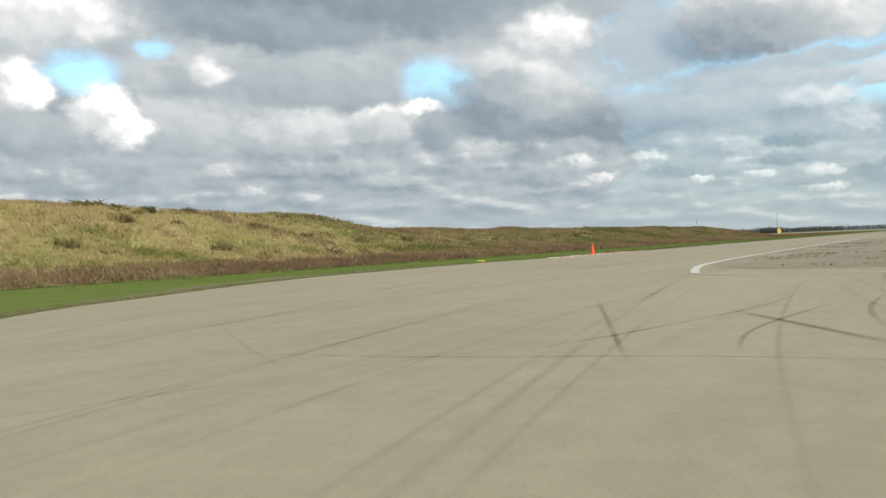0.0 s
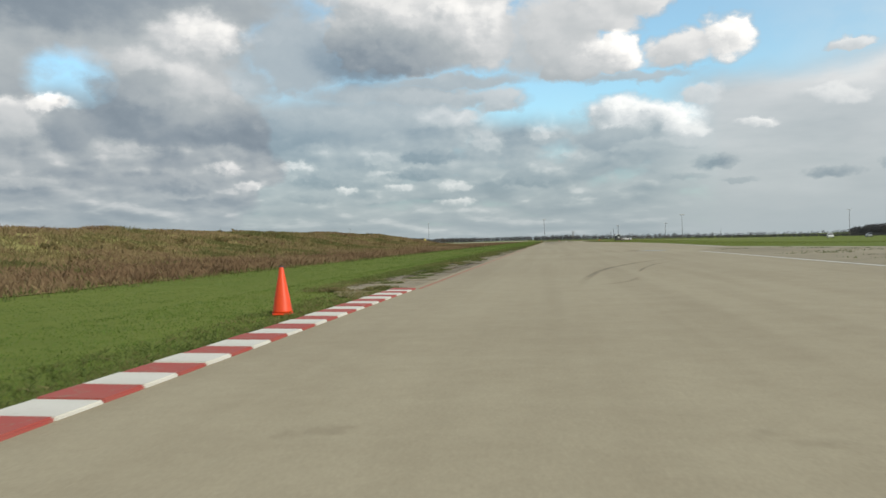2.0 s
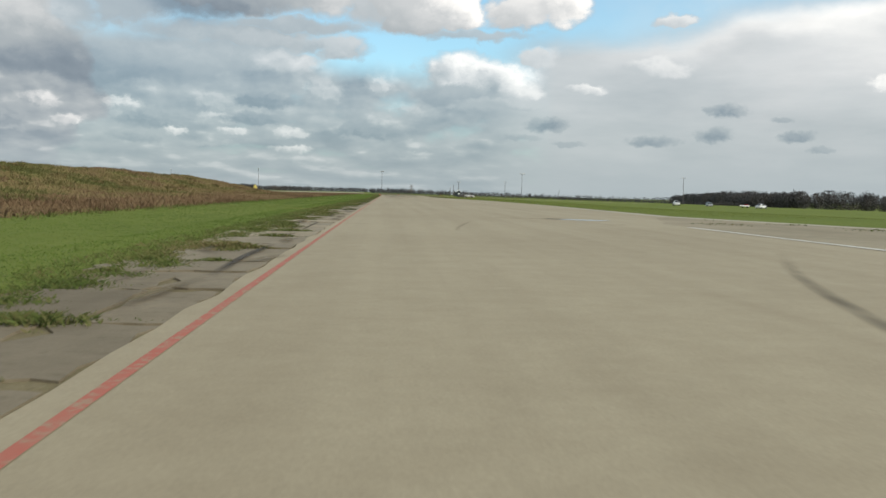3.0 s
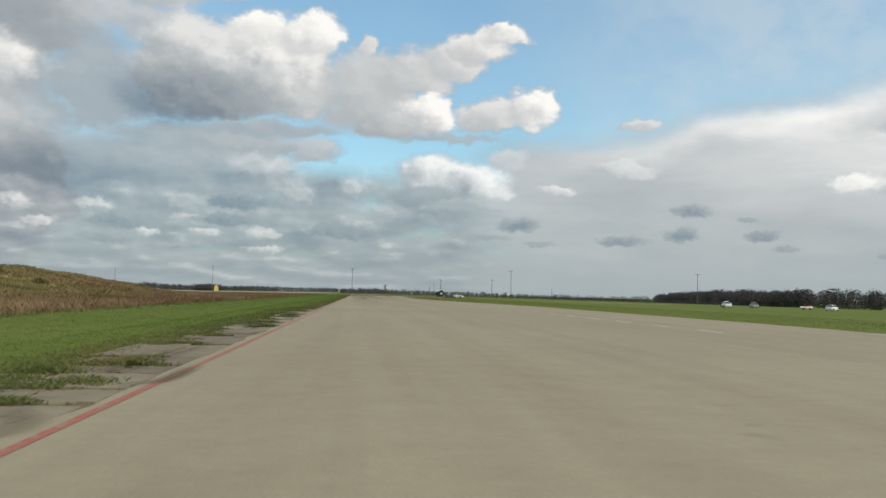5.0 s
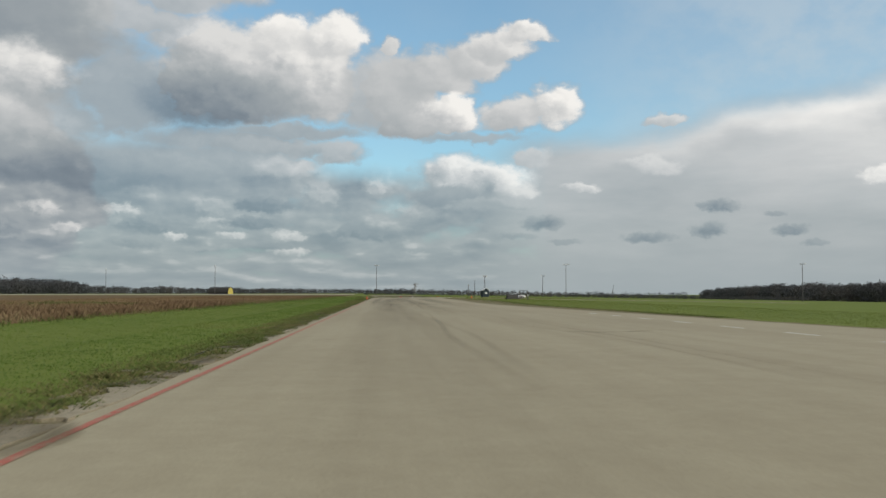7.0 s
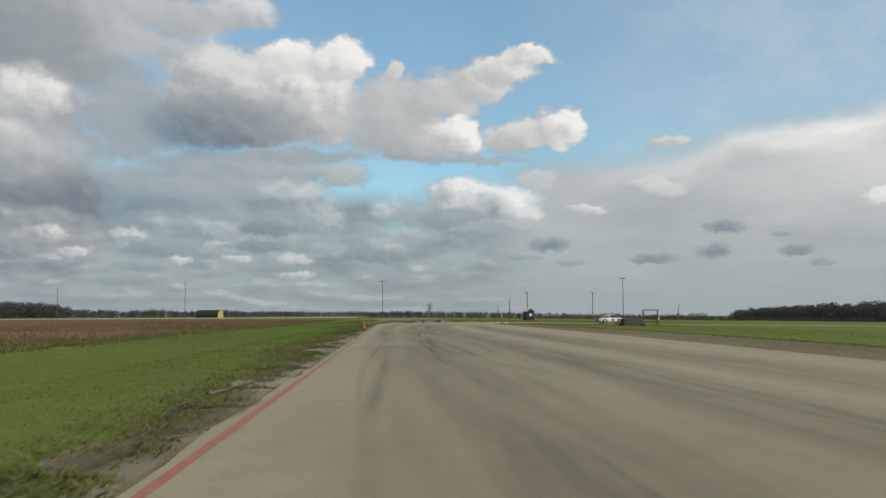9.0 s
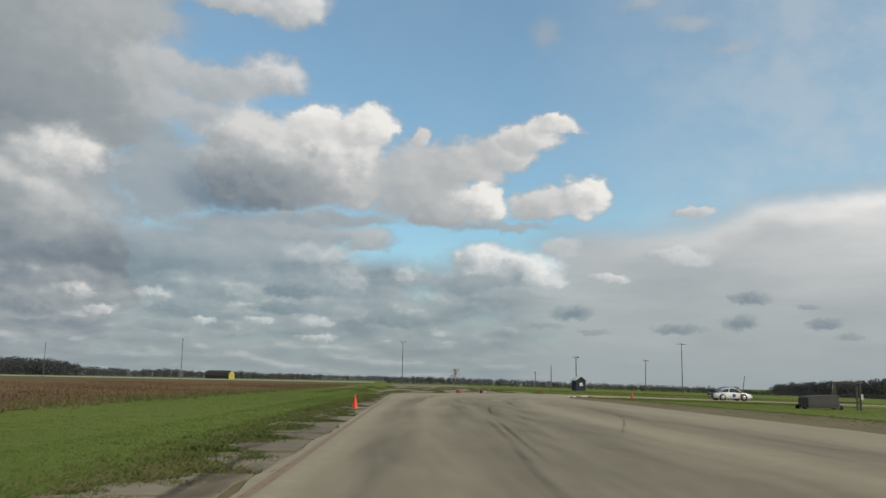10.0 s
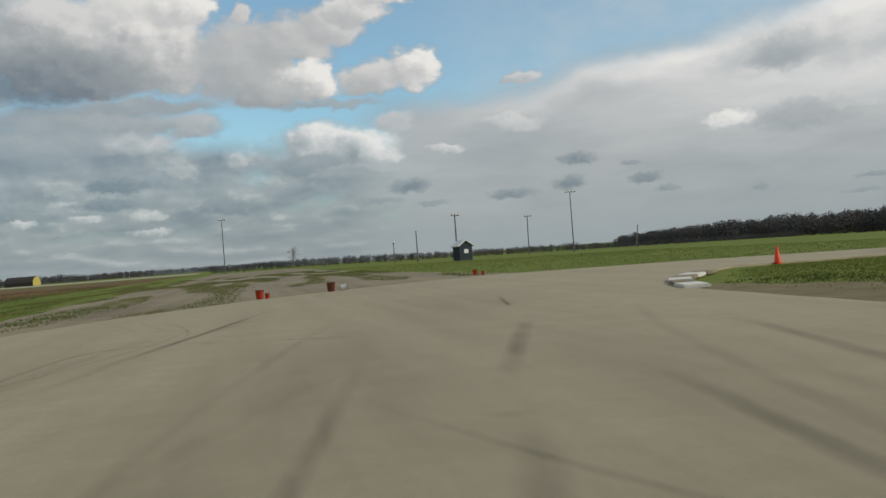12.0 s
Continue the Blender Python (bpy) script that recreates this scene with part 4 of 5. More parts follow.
for i in range(150):      # washed-on dirt over slabs and track edge
    y0 = 62 + 308 * (i + _g.random()) / 150
    x0 = _g.uniform(shoulder_edge(y0), -3.05)
    strip("dirt_smear", [(x0 + _g.normal(0, 0.2), y0), (x0 + _g.normal(0, 0.15), y0 + _g.uniform(0.5, 1.2)), (x0 + _g.normal(0, 0.2), y0 + _g.uniform(1.6, 3.4))], _g.uniform(0.2, 0.5), 0.012 + 0.0004 * (i % 9), M_soiled, "brown dirt washed over the broken slabs", "dirt", True, "structure", "dirt smears on the shoulder")

# ------------------------------------------------------------------ grass and weeds
g = np.random.default_rng(11)
xs, ys = scatter(90000, -7.0, -2.9, 24, 392, 12)
lim = np.array([min(track_left(v) - 0.35, (shoulder_edge(v) if 62 < v < 371 else 9.0)) for v in ys])
lim += 0.25 * np.array([noise.noise((v * 0.8, 2.0, 5.0)) for v in ys])
keep = xs < lim
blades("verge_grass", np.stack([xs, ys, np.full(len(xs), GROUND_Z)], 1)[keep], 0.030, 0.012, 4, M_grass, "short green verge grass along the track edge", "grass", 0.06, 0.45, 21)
xs, ys = scatter(90000, -14.2, -6.6, 12, 420, 13)
keep = xs < np.array([track_left(v) - 1.2 for v in ys])
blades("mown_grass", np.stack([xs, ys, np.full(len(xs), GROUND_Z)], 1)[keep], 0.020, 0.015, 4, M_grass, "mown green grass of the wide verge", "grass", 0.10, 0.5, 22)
# dead fringe right at the pavement edge, and tufts growing in the slab joints
xs, ys = scatter(30000, -1.0, 0.26, 8, 372, 14)
edge_x = np.array([(shoulder_edge(v) if 62 < v < 371 else track_left(v) - 0.15) for v in ys])
blades("fringe_grass", np.stack([edge_x + np.where(xs < 0, -(xs ** 2), xs), ys, np.full(len(xs), GROUND_Z + 0.02)], 1), 0.055, 0.011, 5, M_edge, "brownish ragged grass fringe at the pavement edge", "grass", 0.05, 0.7, 23)
pts, hs = [], []
for y0, x0 in slab_gaps:
    if x0 < -3.5 and g.random() < 0.85:
        mounds = g.integers(1, 4)
        for _ in range(mounds):
            cx, r = g.uniform(x0 - 0.1, -3.35), g.uniform(0.10, 0.42)
            for _ in range(int(260 * r)):
                u, v = g.normal(0, 0.5), g.normal(0, 0.5)
                pts.append((cx + u * r * 1.5, y0 + v * r * 0.7, GROUND_Z + 0.03))
                hs.append(0.035 + 0.075 * max(0.0, 1 - u * u - v * v) * (r / 0.4))
for _ in range(420):      # low turf creeping over the slabs, thicker towards the far corner
    y0 = 62 + 310 * g.random() ** 0.75
    edge0 = shoulder_edge(y0)
    cx, r = edge0 + abs(g.normal(0, 0.32)) * (-3.15 - edge0) * (0.75 if y0 < 280 else 1.1), g.uniform(0.12, 0.45)
    if cx > -3.12:
        continue
    for _ in range(int(190 * r)):
        u, v = g.normal(0, 0.5), g.normal(0, 0.5)
        if cx + u * r * 1.2 < -3.02:
            pts.append((cx + u * r * 1.2, y0 + v * r * 1.5, GROUND_Z + 0.03))
            hs.append(0.032 + 0.055 * max(0.0, 1 - u * u - v * v) * (r / 0.4))
blades("joint_grass", pts, hs, 0.012, 5, M_edge, "grass tufts growing in the joints of broken slabs", "grass", 0.05, 0.6, 24)
# brown weeds at the foot of the bank and over the field
xs, ys = scatter(22000, -20, -13.2, 8, 270, 15)
zs = np.array([bank_height(a, b) for a, b in zip(xs, ys)]) - 0.04
blades("dry_weeds", np.stack([xs, ys, zs], 1), g.uniform(0.15, 0.42, len(xs)), 0.03, 7, M_weed, "tall brown dry weeds at the foot of the bank", "weeds", 0.16, 0.35, 25)
xs, ys = scatter(42000, -42, -17, -5, 262, 16)
zs = np.array([bank_height(a, b) for a, b in zip(xs, ys)]) - 0.04
clump = np.array([noise.noise((a * 0.16, b * 0.16, 9.0)) for a, b in zip(xs, ys)])
tall_bank = 0.20 + 0.26 * np.clip(clump + 0.3, 0, 1) + 0.1 * g.random(len(xs))
near_part = ys + 14 * clump + 6 * g.normal(0, 1, len(xs)) < 62
for where_it_is, mat, nm, lab, sd in ((near_part, M_bankgrass, "bank_grass", "straw-yellow rough grass covering the earth bank", 26), (~near_part, M_bankdull, "bank_weeds", "olive-brown rough grass and weeds on the earth bank", 126)):
    blades(nm, np.stack([xs, ys, zs], 1)[where_it_is], tall_bank[where_it_is], 0.05, 6, mat, lab, "grass", 0.22, 0.4, sd)
xs, ys = scatter(24000, -48, -13.5, 258, 470, 17)
blades("field_weeds", np.stack([xs, ys, np.full(len(xs), GROUND_Z)], 1), g.uniform(0.09, 0.25, len(xs)), 0.04, 7, M_weed, "brown dry weeds standing in the field", "weeds", 0.2, 0.35, 27)
xs, ys = scatter(16000, -17.5, -11.8, 20, 460, 40)
keep = g.random(len(xs)) < np.clip((-11.8 - xs) / 2.2, 0, 1) * np.clip((xs + 17.5) / 3.0, 0, 1)
zs = np.array([max(GROUND_Z, bank_height(a, b) - 0.05) if b < 262 and a < -13.5 else GROUND_Z for a, b in zip(xs, ys)])
blades("mixed_weeds", np.stack([xs, ys, zs], 1)[keep], 0.17, 0.028, 5, M_edge, "thin mixed grass and weeds at the mown edge", "weeds", 0.12, 0.45, 41)
# darker bushes dotted over the bank
xs, ys = scatter(170, -40, -20, 5, 245, 18)
pts, hs = [], []
for a, b in zip(xs, ys):
    r = g.uniform(0.15, 0.45)
    for _ in range(int(34 * r) + 10):
        px, py = a + g.normal(0, r * 0.6), b + g.normal(0, r)
        pts.append((px, py, bank_height(px, py) - 0.04 + 0.15 * g.random()))
        hs.append(r * g.uniform(0.7, 1.3))
M_shrub = tinted("shrub_leaves", [(0.1, (0.07, 0.07, 0.025)), (0.5, (0.12, 0.095, 0.04)), (0.9, (0.20, 0.15, 0.07))], 0.9, 0.4, 0.6)
blades("low_shrubs", pts, hs, 0.10, 4, M_shrub, "dark low shrubs dotted over the grassy bank", "shrubs", 0.14, 0.6, 28)
# grass on the other side of the track
drop = np.vectorize(fall)
xs, ys = scatter(48000, 10.2, 34, 120, 378, 19)
bare = lerp((120, 0.5), (225, 0.6), (262, 2.2), (285, 3.4), (330, 4.0), (367, 3.0), (378, 0.9))
keep = xs > np.array([track_right(v) + bare(v) for v in ys]) + 0.5 * g.random(len(xs))
blades("infield_grass", np.stack([xs, ys, GROUND_Z + drop(xs, ys)], 1)[keep], 0.028, 0.020, 3, M_infield, "green infield grass beyond the track", "grass", 0.12, 0.6, 29)
xs, ys = scatter(9000, 0.0, 1.0, 230, 374, 20)
ex = np.array([track_right(v) for v in ys])
xs = ex + 0.5 + np.sqrt(xs) * np.array([bare(v) + 0.9 for v in ys])
blades("dirt_tufts", np.stack([xs, ys, GROUND_Z + drop(xs, ys)], 1), 0.06, 0.022, 4, M_edge, "sparse brown tufts on the dirt verge", "grass", 0.08, 0.8, 30)
xs, ys = scatter(22000, -9.5, 12, 374, 470, 31)
stripe = np.array([noise.noise((a * 0.5, b * 0.06, 2.0)) for a, b in zip(xs, ys)])
far_edge = np.array([lerp((-9.5, 374), (-2.1, 377), (2.9, 386), (7.7, 390), (12, 392))(a) for a in xs])
keep = (stripe > 0.02) & (ys > far_edge)
blades("runway_grass", np.stack([xs, ys, np.full(len(xs), -0.035)], 1)[keep], 0.055, 0.025, 8, M_edge, "grass strips growing in the old runway joints", "grass", 0.15, 0.7, 32)
xs, ys = scatter(16000, 11, 60, 391.5, 480, 33)
blades("far_grass", np.stack([xs, ys, GROUND_Z + drop(xs, ys)], 1), 0.06, 0.03, 3, M_infield, "green grass beyond the corner", "grass", 0.15, 0.5, 34)
xs, ys = scatter(26000, 11, 34, 368, 384, 35)
keep = (xs > np.array([track_right(v) + lerp((368, 3.2), (372, 2.8), (376, 1.2), (384, 0.5))(v) for v in ys]) + 0.5 * g.random(len(xs)))
blades("corner_grass", np.stack([xs, ys, GROUND_Z + drop(xs, ys)], 1)[keep], 0.030, 0.014, 6, M_infield, "green grass inside the last corner", "grass", 0.1, 0.5, 36)
xs, ys = scatter(5000, 9.6, 24, 27, 108, 37)
stripe = np.array([noise.noise((a * 0.22, b * 0.35, 12.0)) for a, b in zip(xs, ys)])
keep = (stripe > 0.22) & (xs < np.array([lerp((25, 58), (60, 30), (93, 18.6), (112, 13.2))(v) - 0.6 for v in ys])) & (xs > 10.4)
blades("apron_grass", np.stack([xs, ys, np.full(len(xs), 0.0)], 1)[keep], 0.07, 0.03, 4, M_edge, "thin grass growing in the cracked apron", "grass", 0.12, 0.8, 38)

# ------------------------------------------------------------------ far woods


def woods(name, line, tall, gap, depth, label, seed):
    """A belt of trees: trunks and crowns of many leaf clumps along a line."""
    q = np.random.default_rng(seed)
    co, idx = [], []
    cards_n = 560 if tall > 12.5 else 300
    line = [Vector((*p, 0)) for p in line]
    for a, b in zip(line, line[1:]):
        n = int((b - a).length / gap)
        for i in range(n):
            for row in range(depth):
                p = a.lerp(b, (i + q.random()) / n)
                side = Vector((-(b - a).y, (b - a).x, 0)).normalized()
                p = p + side * (row * gap * 1.3 + q.normal(0, gap * 0.4))
                h = tall * q.uniform(0.72, 1.06) * (1 + 0.06 * row) * (1 + 0.20 * noise.noise((p.x * 0.012, p.y * 0.012, seed)) + 0.14 * noise.noise((p.x * 0.05, p.y * 0.05, seed)))
                r = h * q.uniform(0.34, 0.50)
                base_z = fall(p.x, p.y)
                u = q.normal(0, 1, (cards_n, 3))
                u /= np.linalg.norm(u, axis=1)[:, None]
                u *= (q.random(cards_n) ** 0.28)[:, None]
                c = np.array([p.x, p.y, base_z + h * 0.47]) + u * np.array([r, r, h * 0.50])
                size = h * (0.026 if tall > 12.5 else 0.034) * q.uniform(0.6, 1.5, cards_n)
                d1 = q.normal(0, 1, (cards_n, 3)) * size[:, None]
                d2 = q.normal(0, 1, (cards_n, 3)) * size[:, None]
                d3 = q.normal(0, 1, (cards_n, 3)) * size[:, None]
                co.append(np.stack([c + d1, c + d2, c + d3], 1).reshape(-1, 3))
                t = h * 0.02
                trunk = np.array([[p.x - t, p.y, base_z - 0.3], [p.x + t, p.y, base_z - 0.3], [p.x, p.y, base_z + h * 0.8]])
                co.append(trunk)
    co = np.concatenate(co)
    n = len(co) // 3
    me = bpy.data.meshes.new(name)
    me.vertices.add(len(co)), me.vertices.foreach_set("co", co.ravel())
    me.loops.add(len(co)), me.loops.foreach_set("vertex_index", np.arange(len(co)))
    me.polygons.add(n)
    me.polygons.foreach_set("loop_start", np.arange(n) * 3), me.polygons.foreach_set("loop_total", np.full(n, 3))
    me.update()
    # all belts share the leaf colour with the haze painted in
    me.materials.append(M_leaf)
    return tagged(new(name, me), label, "woods", "", "stuff")


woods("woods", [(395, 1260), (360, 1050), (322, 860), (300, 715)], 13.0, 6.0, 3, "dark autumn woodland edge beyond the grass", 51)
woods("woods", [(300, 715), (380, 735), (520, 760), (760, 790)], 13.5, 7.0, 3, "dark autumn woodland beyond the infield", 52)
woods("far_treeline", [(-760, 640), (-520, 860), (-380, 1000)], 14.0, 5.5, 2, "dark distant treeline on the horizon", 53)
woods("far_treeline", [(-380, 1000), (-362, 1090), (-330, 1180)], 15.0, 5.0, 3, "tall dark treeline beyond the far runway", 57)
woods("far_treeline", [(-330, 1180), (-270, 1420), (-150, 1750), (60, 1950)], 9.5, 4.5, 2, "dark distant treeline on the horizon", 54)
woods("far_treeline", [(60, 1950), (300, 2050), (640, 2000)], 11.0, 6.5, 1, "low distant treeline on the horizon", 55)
woods("far_hedge", [(-12, 650), (40, 650), (120, 670), (300, 790)], 2.6, 1.5, 2, "low dark hedge beyond the end of the airfield", 56)

# ------------------------------------------------------------------ cones and buckets


def traffic_cone(x, y, tall, label, lean=0.0, turn=0.0):
    t = thing("traffic_cone", label, "traffic cone", "track cones", pose(x, y, (GROUND_Z + 0.02 if x < -3 or x > 12 else 0.0) + fall(x, y), lean, 0, turn))
    s = tall / 0.71
    part("base", box(0.31 * s, 0.31 * s, 0.03 * s, bevel=0.012 * s), M_orange, t)
    part("cone_body", lathe([(0.150 * s, 0.035 * s), (0.138 * s, 0.06 * s), (0.118 * s, 0.22 * s), (0.116 * s, 0.225 * s), (0.036 * s, 0.66 * s), (0.034 * s, 0.665 * s), (0.030 * s, 0.71 * s), (0.018 * s, 0.71 * s), (0.016 * s, 0.64 * s)], 24), M_orange, t)
    part("dark_tip", lathe([(0.0315 * s, 0.685 * s), (0.0312 * s, 0.713 * s), (0.019 * s, 0.714 * s)], 20), M_cargrey, t, "dirty dark cone tip")
    return t


traffic_cone(-3.98, 56.0, 0.74, "tall orange plastic cone on the verge by the kerb", 1.5, 20)
traffic_cone(-3.45, 336.8, 0.52, "orange plastic cone standing on the broken shoulder", 0, 35)
traffic_cone(18.2, 381.3, 0.54, "orange plastic cone on the corner grass", 0, 10)


def bucket(x, y, tall, mat, label, rot):
    t = thing("bucket", label, "bucket", "marker buckets", pose(x, y, 0.0) @ rot)
    s = tall
    part("shell", lathe([(0.36 * s, 0.0), (0.38 * s, 0.02 * s), (0.46 * s, 0.94 * s), (0.49 * s, 0.95 * s), (0.49 * s, 1.0 * s), (0.45 * s, 1.0 * s), (0.37 * s, 0.06 * s)], 24), mat, t)
    part("rim", lathe([(0.492 * s, 0.955 * s), (0.505 * s, 0.965 * s), (0.505 * s, 0.99 * s), (0.492 * s, 0.998 * s)], 24), M_black, t, "dark rim band")
    return t


M_oldred = plain("faded_red_plastic", (0.50, 0.055, 0.03), 0.55, 0, 0.2, 8.0)
M_brownred = plain("dull_brown_plastic", (0.16, 0.045, 0.03), 0.6, 0, 0.25, 8.0)
bucket(2.9, 384.75, 0.28, M_oldred, "faded red plastic bucket at the track edge", pose(0, 0, 0, 0, 0, 20))
bucket(3.13, 384.9, 0.16, M_oldred, "small red plastic bucket beside a larger one", pose(0, 0, 0.0, 0, 0, 0))
bucket(5.2, 386.4, 0.30, M_brownred, "dull brown bucket at the track edge", pose(0, 0, 0, 0, 0, 60))
bucket(5.50, 386.4, 0.22, M_paper, "white plastic bucket tipped on its side", pose(0, 0, 0.105, 0, 82, 10))
bucket(11.35, 391.4, 0.22, M_oldred, "small red plastic tub at the track edge", pose(0, 0, 0.0, 0, 0, 0))
bucket(11.7, 391.5, 0.14, M_oldred, "small red plastic tub at the track edge", pose(0, 0, 0.0, 0, 0, 0))

# crumpled yellow tape on the verge
tape = thing("barrier_tape", "crumpled yellow tape lying on the muddy verge", "tape", m=pose(-4.95, 41.5, GROUND_Z + 0.05))
q = np.random.default_rng(8)
for i in range(4):
    rings = []
    for k in range(14):
        a = k * 0.55 + i * 1.4
        r = 0.08 + 0.09 * q.random()
        c = Vector((r * math.cos(a) + 0.06 * i - 0.10, r * math.sin(a) * 0.7, 0.03 + 0.06 * abs(math.sin(a * 1.3 + i))))
        n = Vector((0.2 * q.normal(), 0.2 * q.normal(), 1)).normalized() * 0.025
        e = Vector((0.003, 0.003, 0))
        rings.append([c - n - e, c - n + e, c + n + e, c + n - e])
    part("tape_loop", loft(rings), M_yellowtape, tape)

# ------------------------------------------------------------------ poles


def light_pole(x, y, tall, label, arms=2, lean=0.0, wide=1.5, ground=GROUND_Z, name="light_pole"):
    ground, tall = ground + fall(x, y), tall - fall(x, y)
    t = thing(name, label, "light pole", "", pose(x, y, ground, 0, lean, 12))
    part("pole", lathe([(0.16, 0), (0.16, 0.3), (0.14, 0.32), (0.085, tall)], 12), M_wood, t)
    if arms:
        part("crossarm", box(wide, 0.10, 0.12, (0, 0, tall - 0.35), 0.01), M_wood, t)
        for i in range(arms):
            dx = (i / max(1, arms - 1) - 0.5) * (wide - 0.2) if arms > 1 else 0.0
            lamp = part("lamp_head", lathe([(0.05, 0.0), (0.09, 0.08), (0.22, 0.30), (0.24, 0.31), (0.22, 0.33)], 14, (dx, -0.10, tall - 0.25), pose(0, 0, 0, 62, 0, 0)), M_steel, t)
            part("lens", lathe([(0.215, 0.325), (0.12, 0.37), (0.02, 0.385)], 14, (dx, -0.10, tall - 0.25), pose(0, 0, 0, 62, 0, 0)), M_lamp, lamp, "pale lamp glass")
    return t


light_pole(-4.2, 573.2, 13.2, "tall wooden floodlight pole with a lamp crossarm", 3, 0, 1.8)
light_pole(72.3, 540.8, 12.7, "tall wooden floodlight pole with a lamp crossarm", 4, 0, 2.6)
light_pole(63.8, 547.0, 8.2, "shorter floodlight pole leaning slightly", 2, 1.5, 1.7)
light_pole(33.3, 488.0, 6.9, "wooden pole with a crossarm behind the hut", 2, 0, 1.2)
light_pole(143.0, 484.7, 11.2, "wooden floodlight pole before the woods", 2, 0, 2.0)
light_pole(-79.1, 603.2, 13.8, "slim tall pole in the weed field", 1, 0, 0.8)
light_pole(34.1, 554.7, 4.4, "short wooden pole with a box on top", 1, 0, 0.6)
light_pole(33.4, 521.9, 5.7, "plain slim wooden pole", 0)
light_pole(96.0, 560.0, 4.6, "short leaning wooden pole", 0, 10)
light_pole(-140.0, 640.0, 13.0, "slim tall pole before the treeline", 1, 0, 0.8)

# a bare tree and marker posts at the end of the airfield
tree = thing("bare_tree", "slim bare leafless tree beyond the runway end", "tree", m=pose(13.6, 606, GROUND_Z))
part("trunk", lathe([(0.16, 0), (0.12, 1.2), (0.07, 3.4), (0.02, 5.6)], 8), M_twig, tree)
q = np.random.default_rng(9)
for i in range(26):
    z0, a = q.uniform(1.0, 4.8), q.uniform(0, 6.28)
    ln = q.uniform(0.7, 1.9) * (1.2 - z0 / 7)
    p0, p1 = Vector((0, 0, z0)), Vector((ln * 0.45 * math.cos(a), ln * 0.45 * math.sin(a), z0 + ln))
    rings = []
    for f, r in ((0, 0.05), (0.5, 0.03), (1, 0.008)):
        c = p0.lerp(p1, f)
        rings.append([c + Vector((r * math.cos(k * 2.094), r * math.sin(k * 2.094), 0)) for k in range(3)])
    part("limb", loft(rings), M_twig, tree)
xs, ys = q.normal(0, 0.6, 160), q.normal(0, 0.6, 160)
twigs = blades("twigs", np.stack([xs, ys, q.uniform(1.6, 5.6, 160)], 1), 0.6, 0.02, 2, M_twig, "thin bare twigs", "", 0.1, 0.4, 61)
twigs.parent = tree
for x, y, h in ((-0.3, 615, 1.9), (22, 600, 1.6)):
    t = thing("marker_post", "dark marker post at the end of the airfield", "post", "marker posts", pose(x, y, GROUND_Z + fall(x, y)))
    part("post", box(0.5, 0.4, h * 0.75, bevel=0.03), M_wood, t)
    part("post_head", box(0.34, 0.3, h * 0.28, (0, 0, h * 0.74), 0.05), M_cargrey, t)

# ------------------------------------------------------------------ hut, shed, timber frame, covered trailer
hut = thing("marshal_hut", "small dark teal wooden hut with a white gable roof", "hut", m=pose(32.6, 481.5, GROUND_Z + fall(32.6, 481.5), 0, 0, 14))
W, D, H = 2.1, 2.0, 2.2
for i in range(9):
    part("front_board", box(W / 9 - 0.012, 0.05, H, (-W / 2 + (i + 0.5) * W / 9, -D / 2, 0), 0.006), M_hut, hut)
part("wall_side", box(0.05, D, H, (-W / 2, 0.03, 0)), M_hut, hut)
part("wall_side", box(0.05, D, H, (W / 2, 0.03, 0)), M_roof, hut, "white side wall")
part("wall_back", box(W, 0.05, H, (0, D / 2, 0)), M_hut, hut)
for s in (-1, 1):
    bm = bmesh.new()
    vs = [bm.verts.new(p) for p in ((-W / 2, s * D / 2, H), (W / 2, s * D / 2, H), (0, s * D / 2, H + 0.68))]
    back = [bm.verts.new((v.co.x, v.co.y - s * 0.05, v.co.z)) for v in vs]
    bm.faces.new(vs), bm.faces.new(back[::-1])
    for k in range(3):
        bm.faces.new((vs[k], vs[(k + 1) % 3], back[(k + 1) % 3], back[k]))
    part("gable", bm, M_hut, hut)
    ang = math.degrees(math.atan2(0.72, W / 2))
    part("roof", box(1.55, D + 0.5, 0.13, (s * 0.66, 0, H + 0.27), 0.01, pose(0, 0, 0, 0, s * ang, 0)), M_roof, hut, "white metal roof sheet")
sign = part("window", box(0.7, 0.05, 0.6, (0.05, -D / 2 - 0.03, 1.05), 0.01), M_paper, hut, "pale card in the window opening")
part("window_frame", box(0.84, 0.03, 0.08, (0.05, -D / 2 - 0.045, 0.96)), M_hut, sign)
part("floor_sill", box(W + 0.1, D + 0.1, 0.12, (0, 0, -0.02)), M_wood, hut)

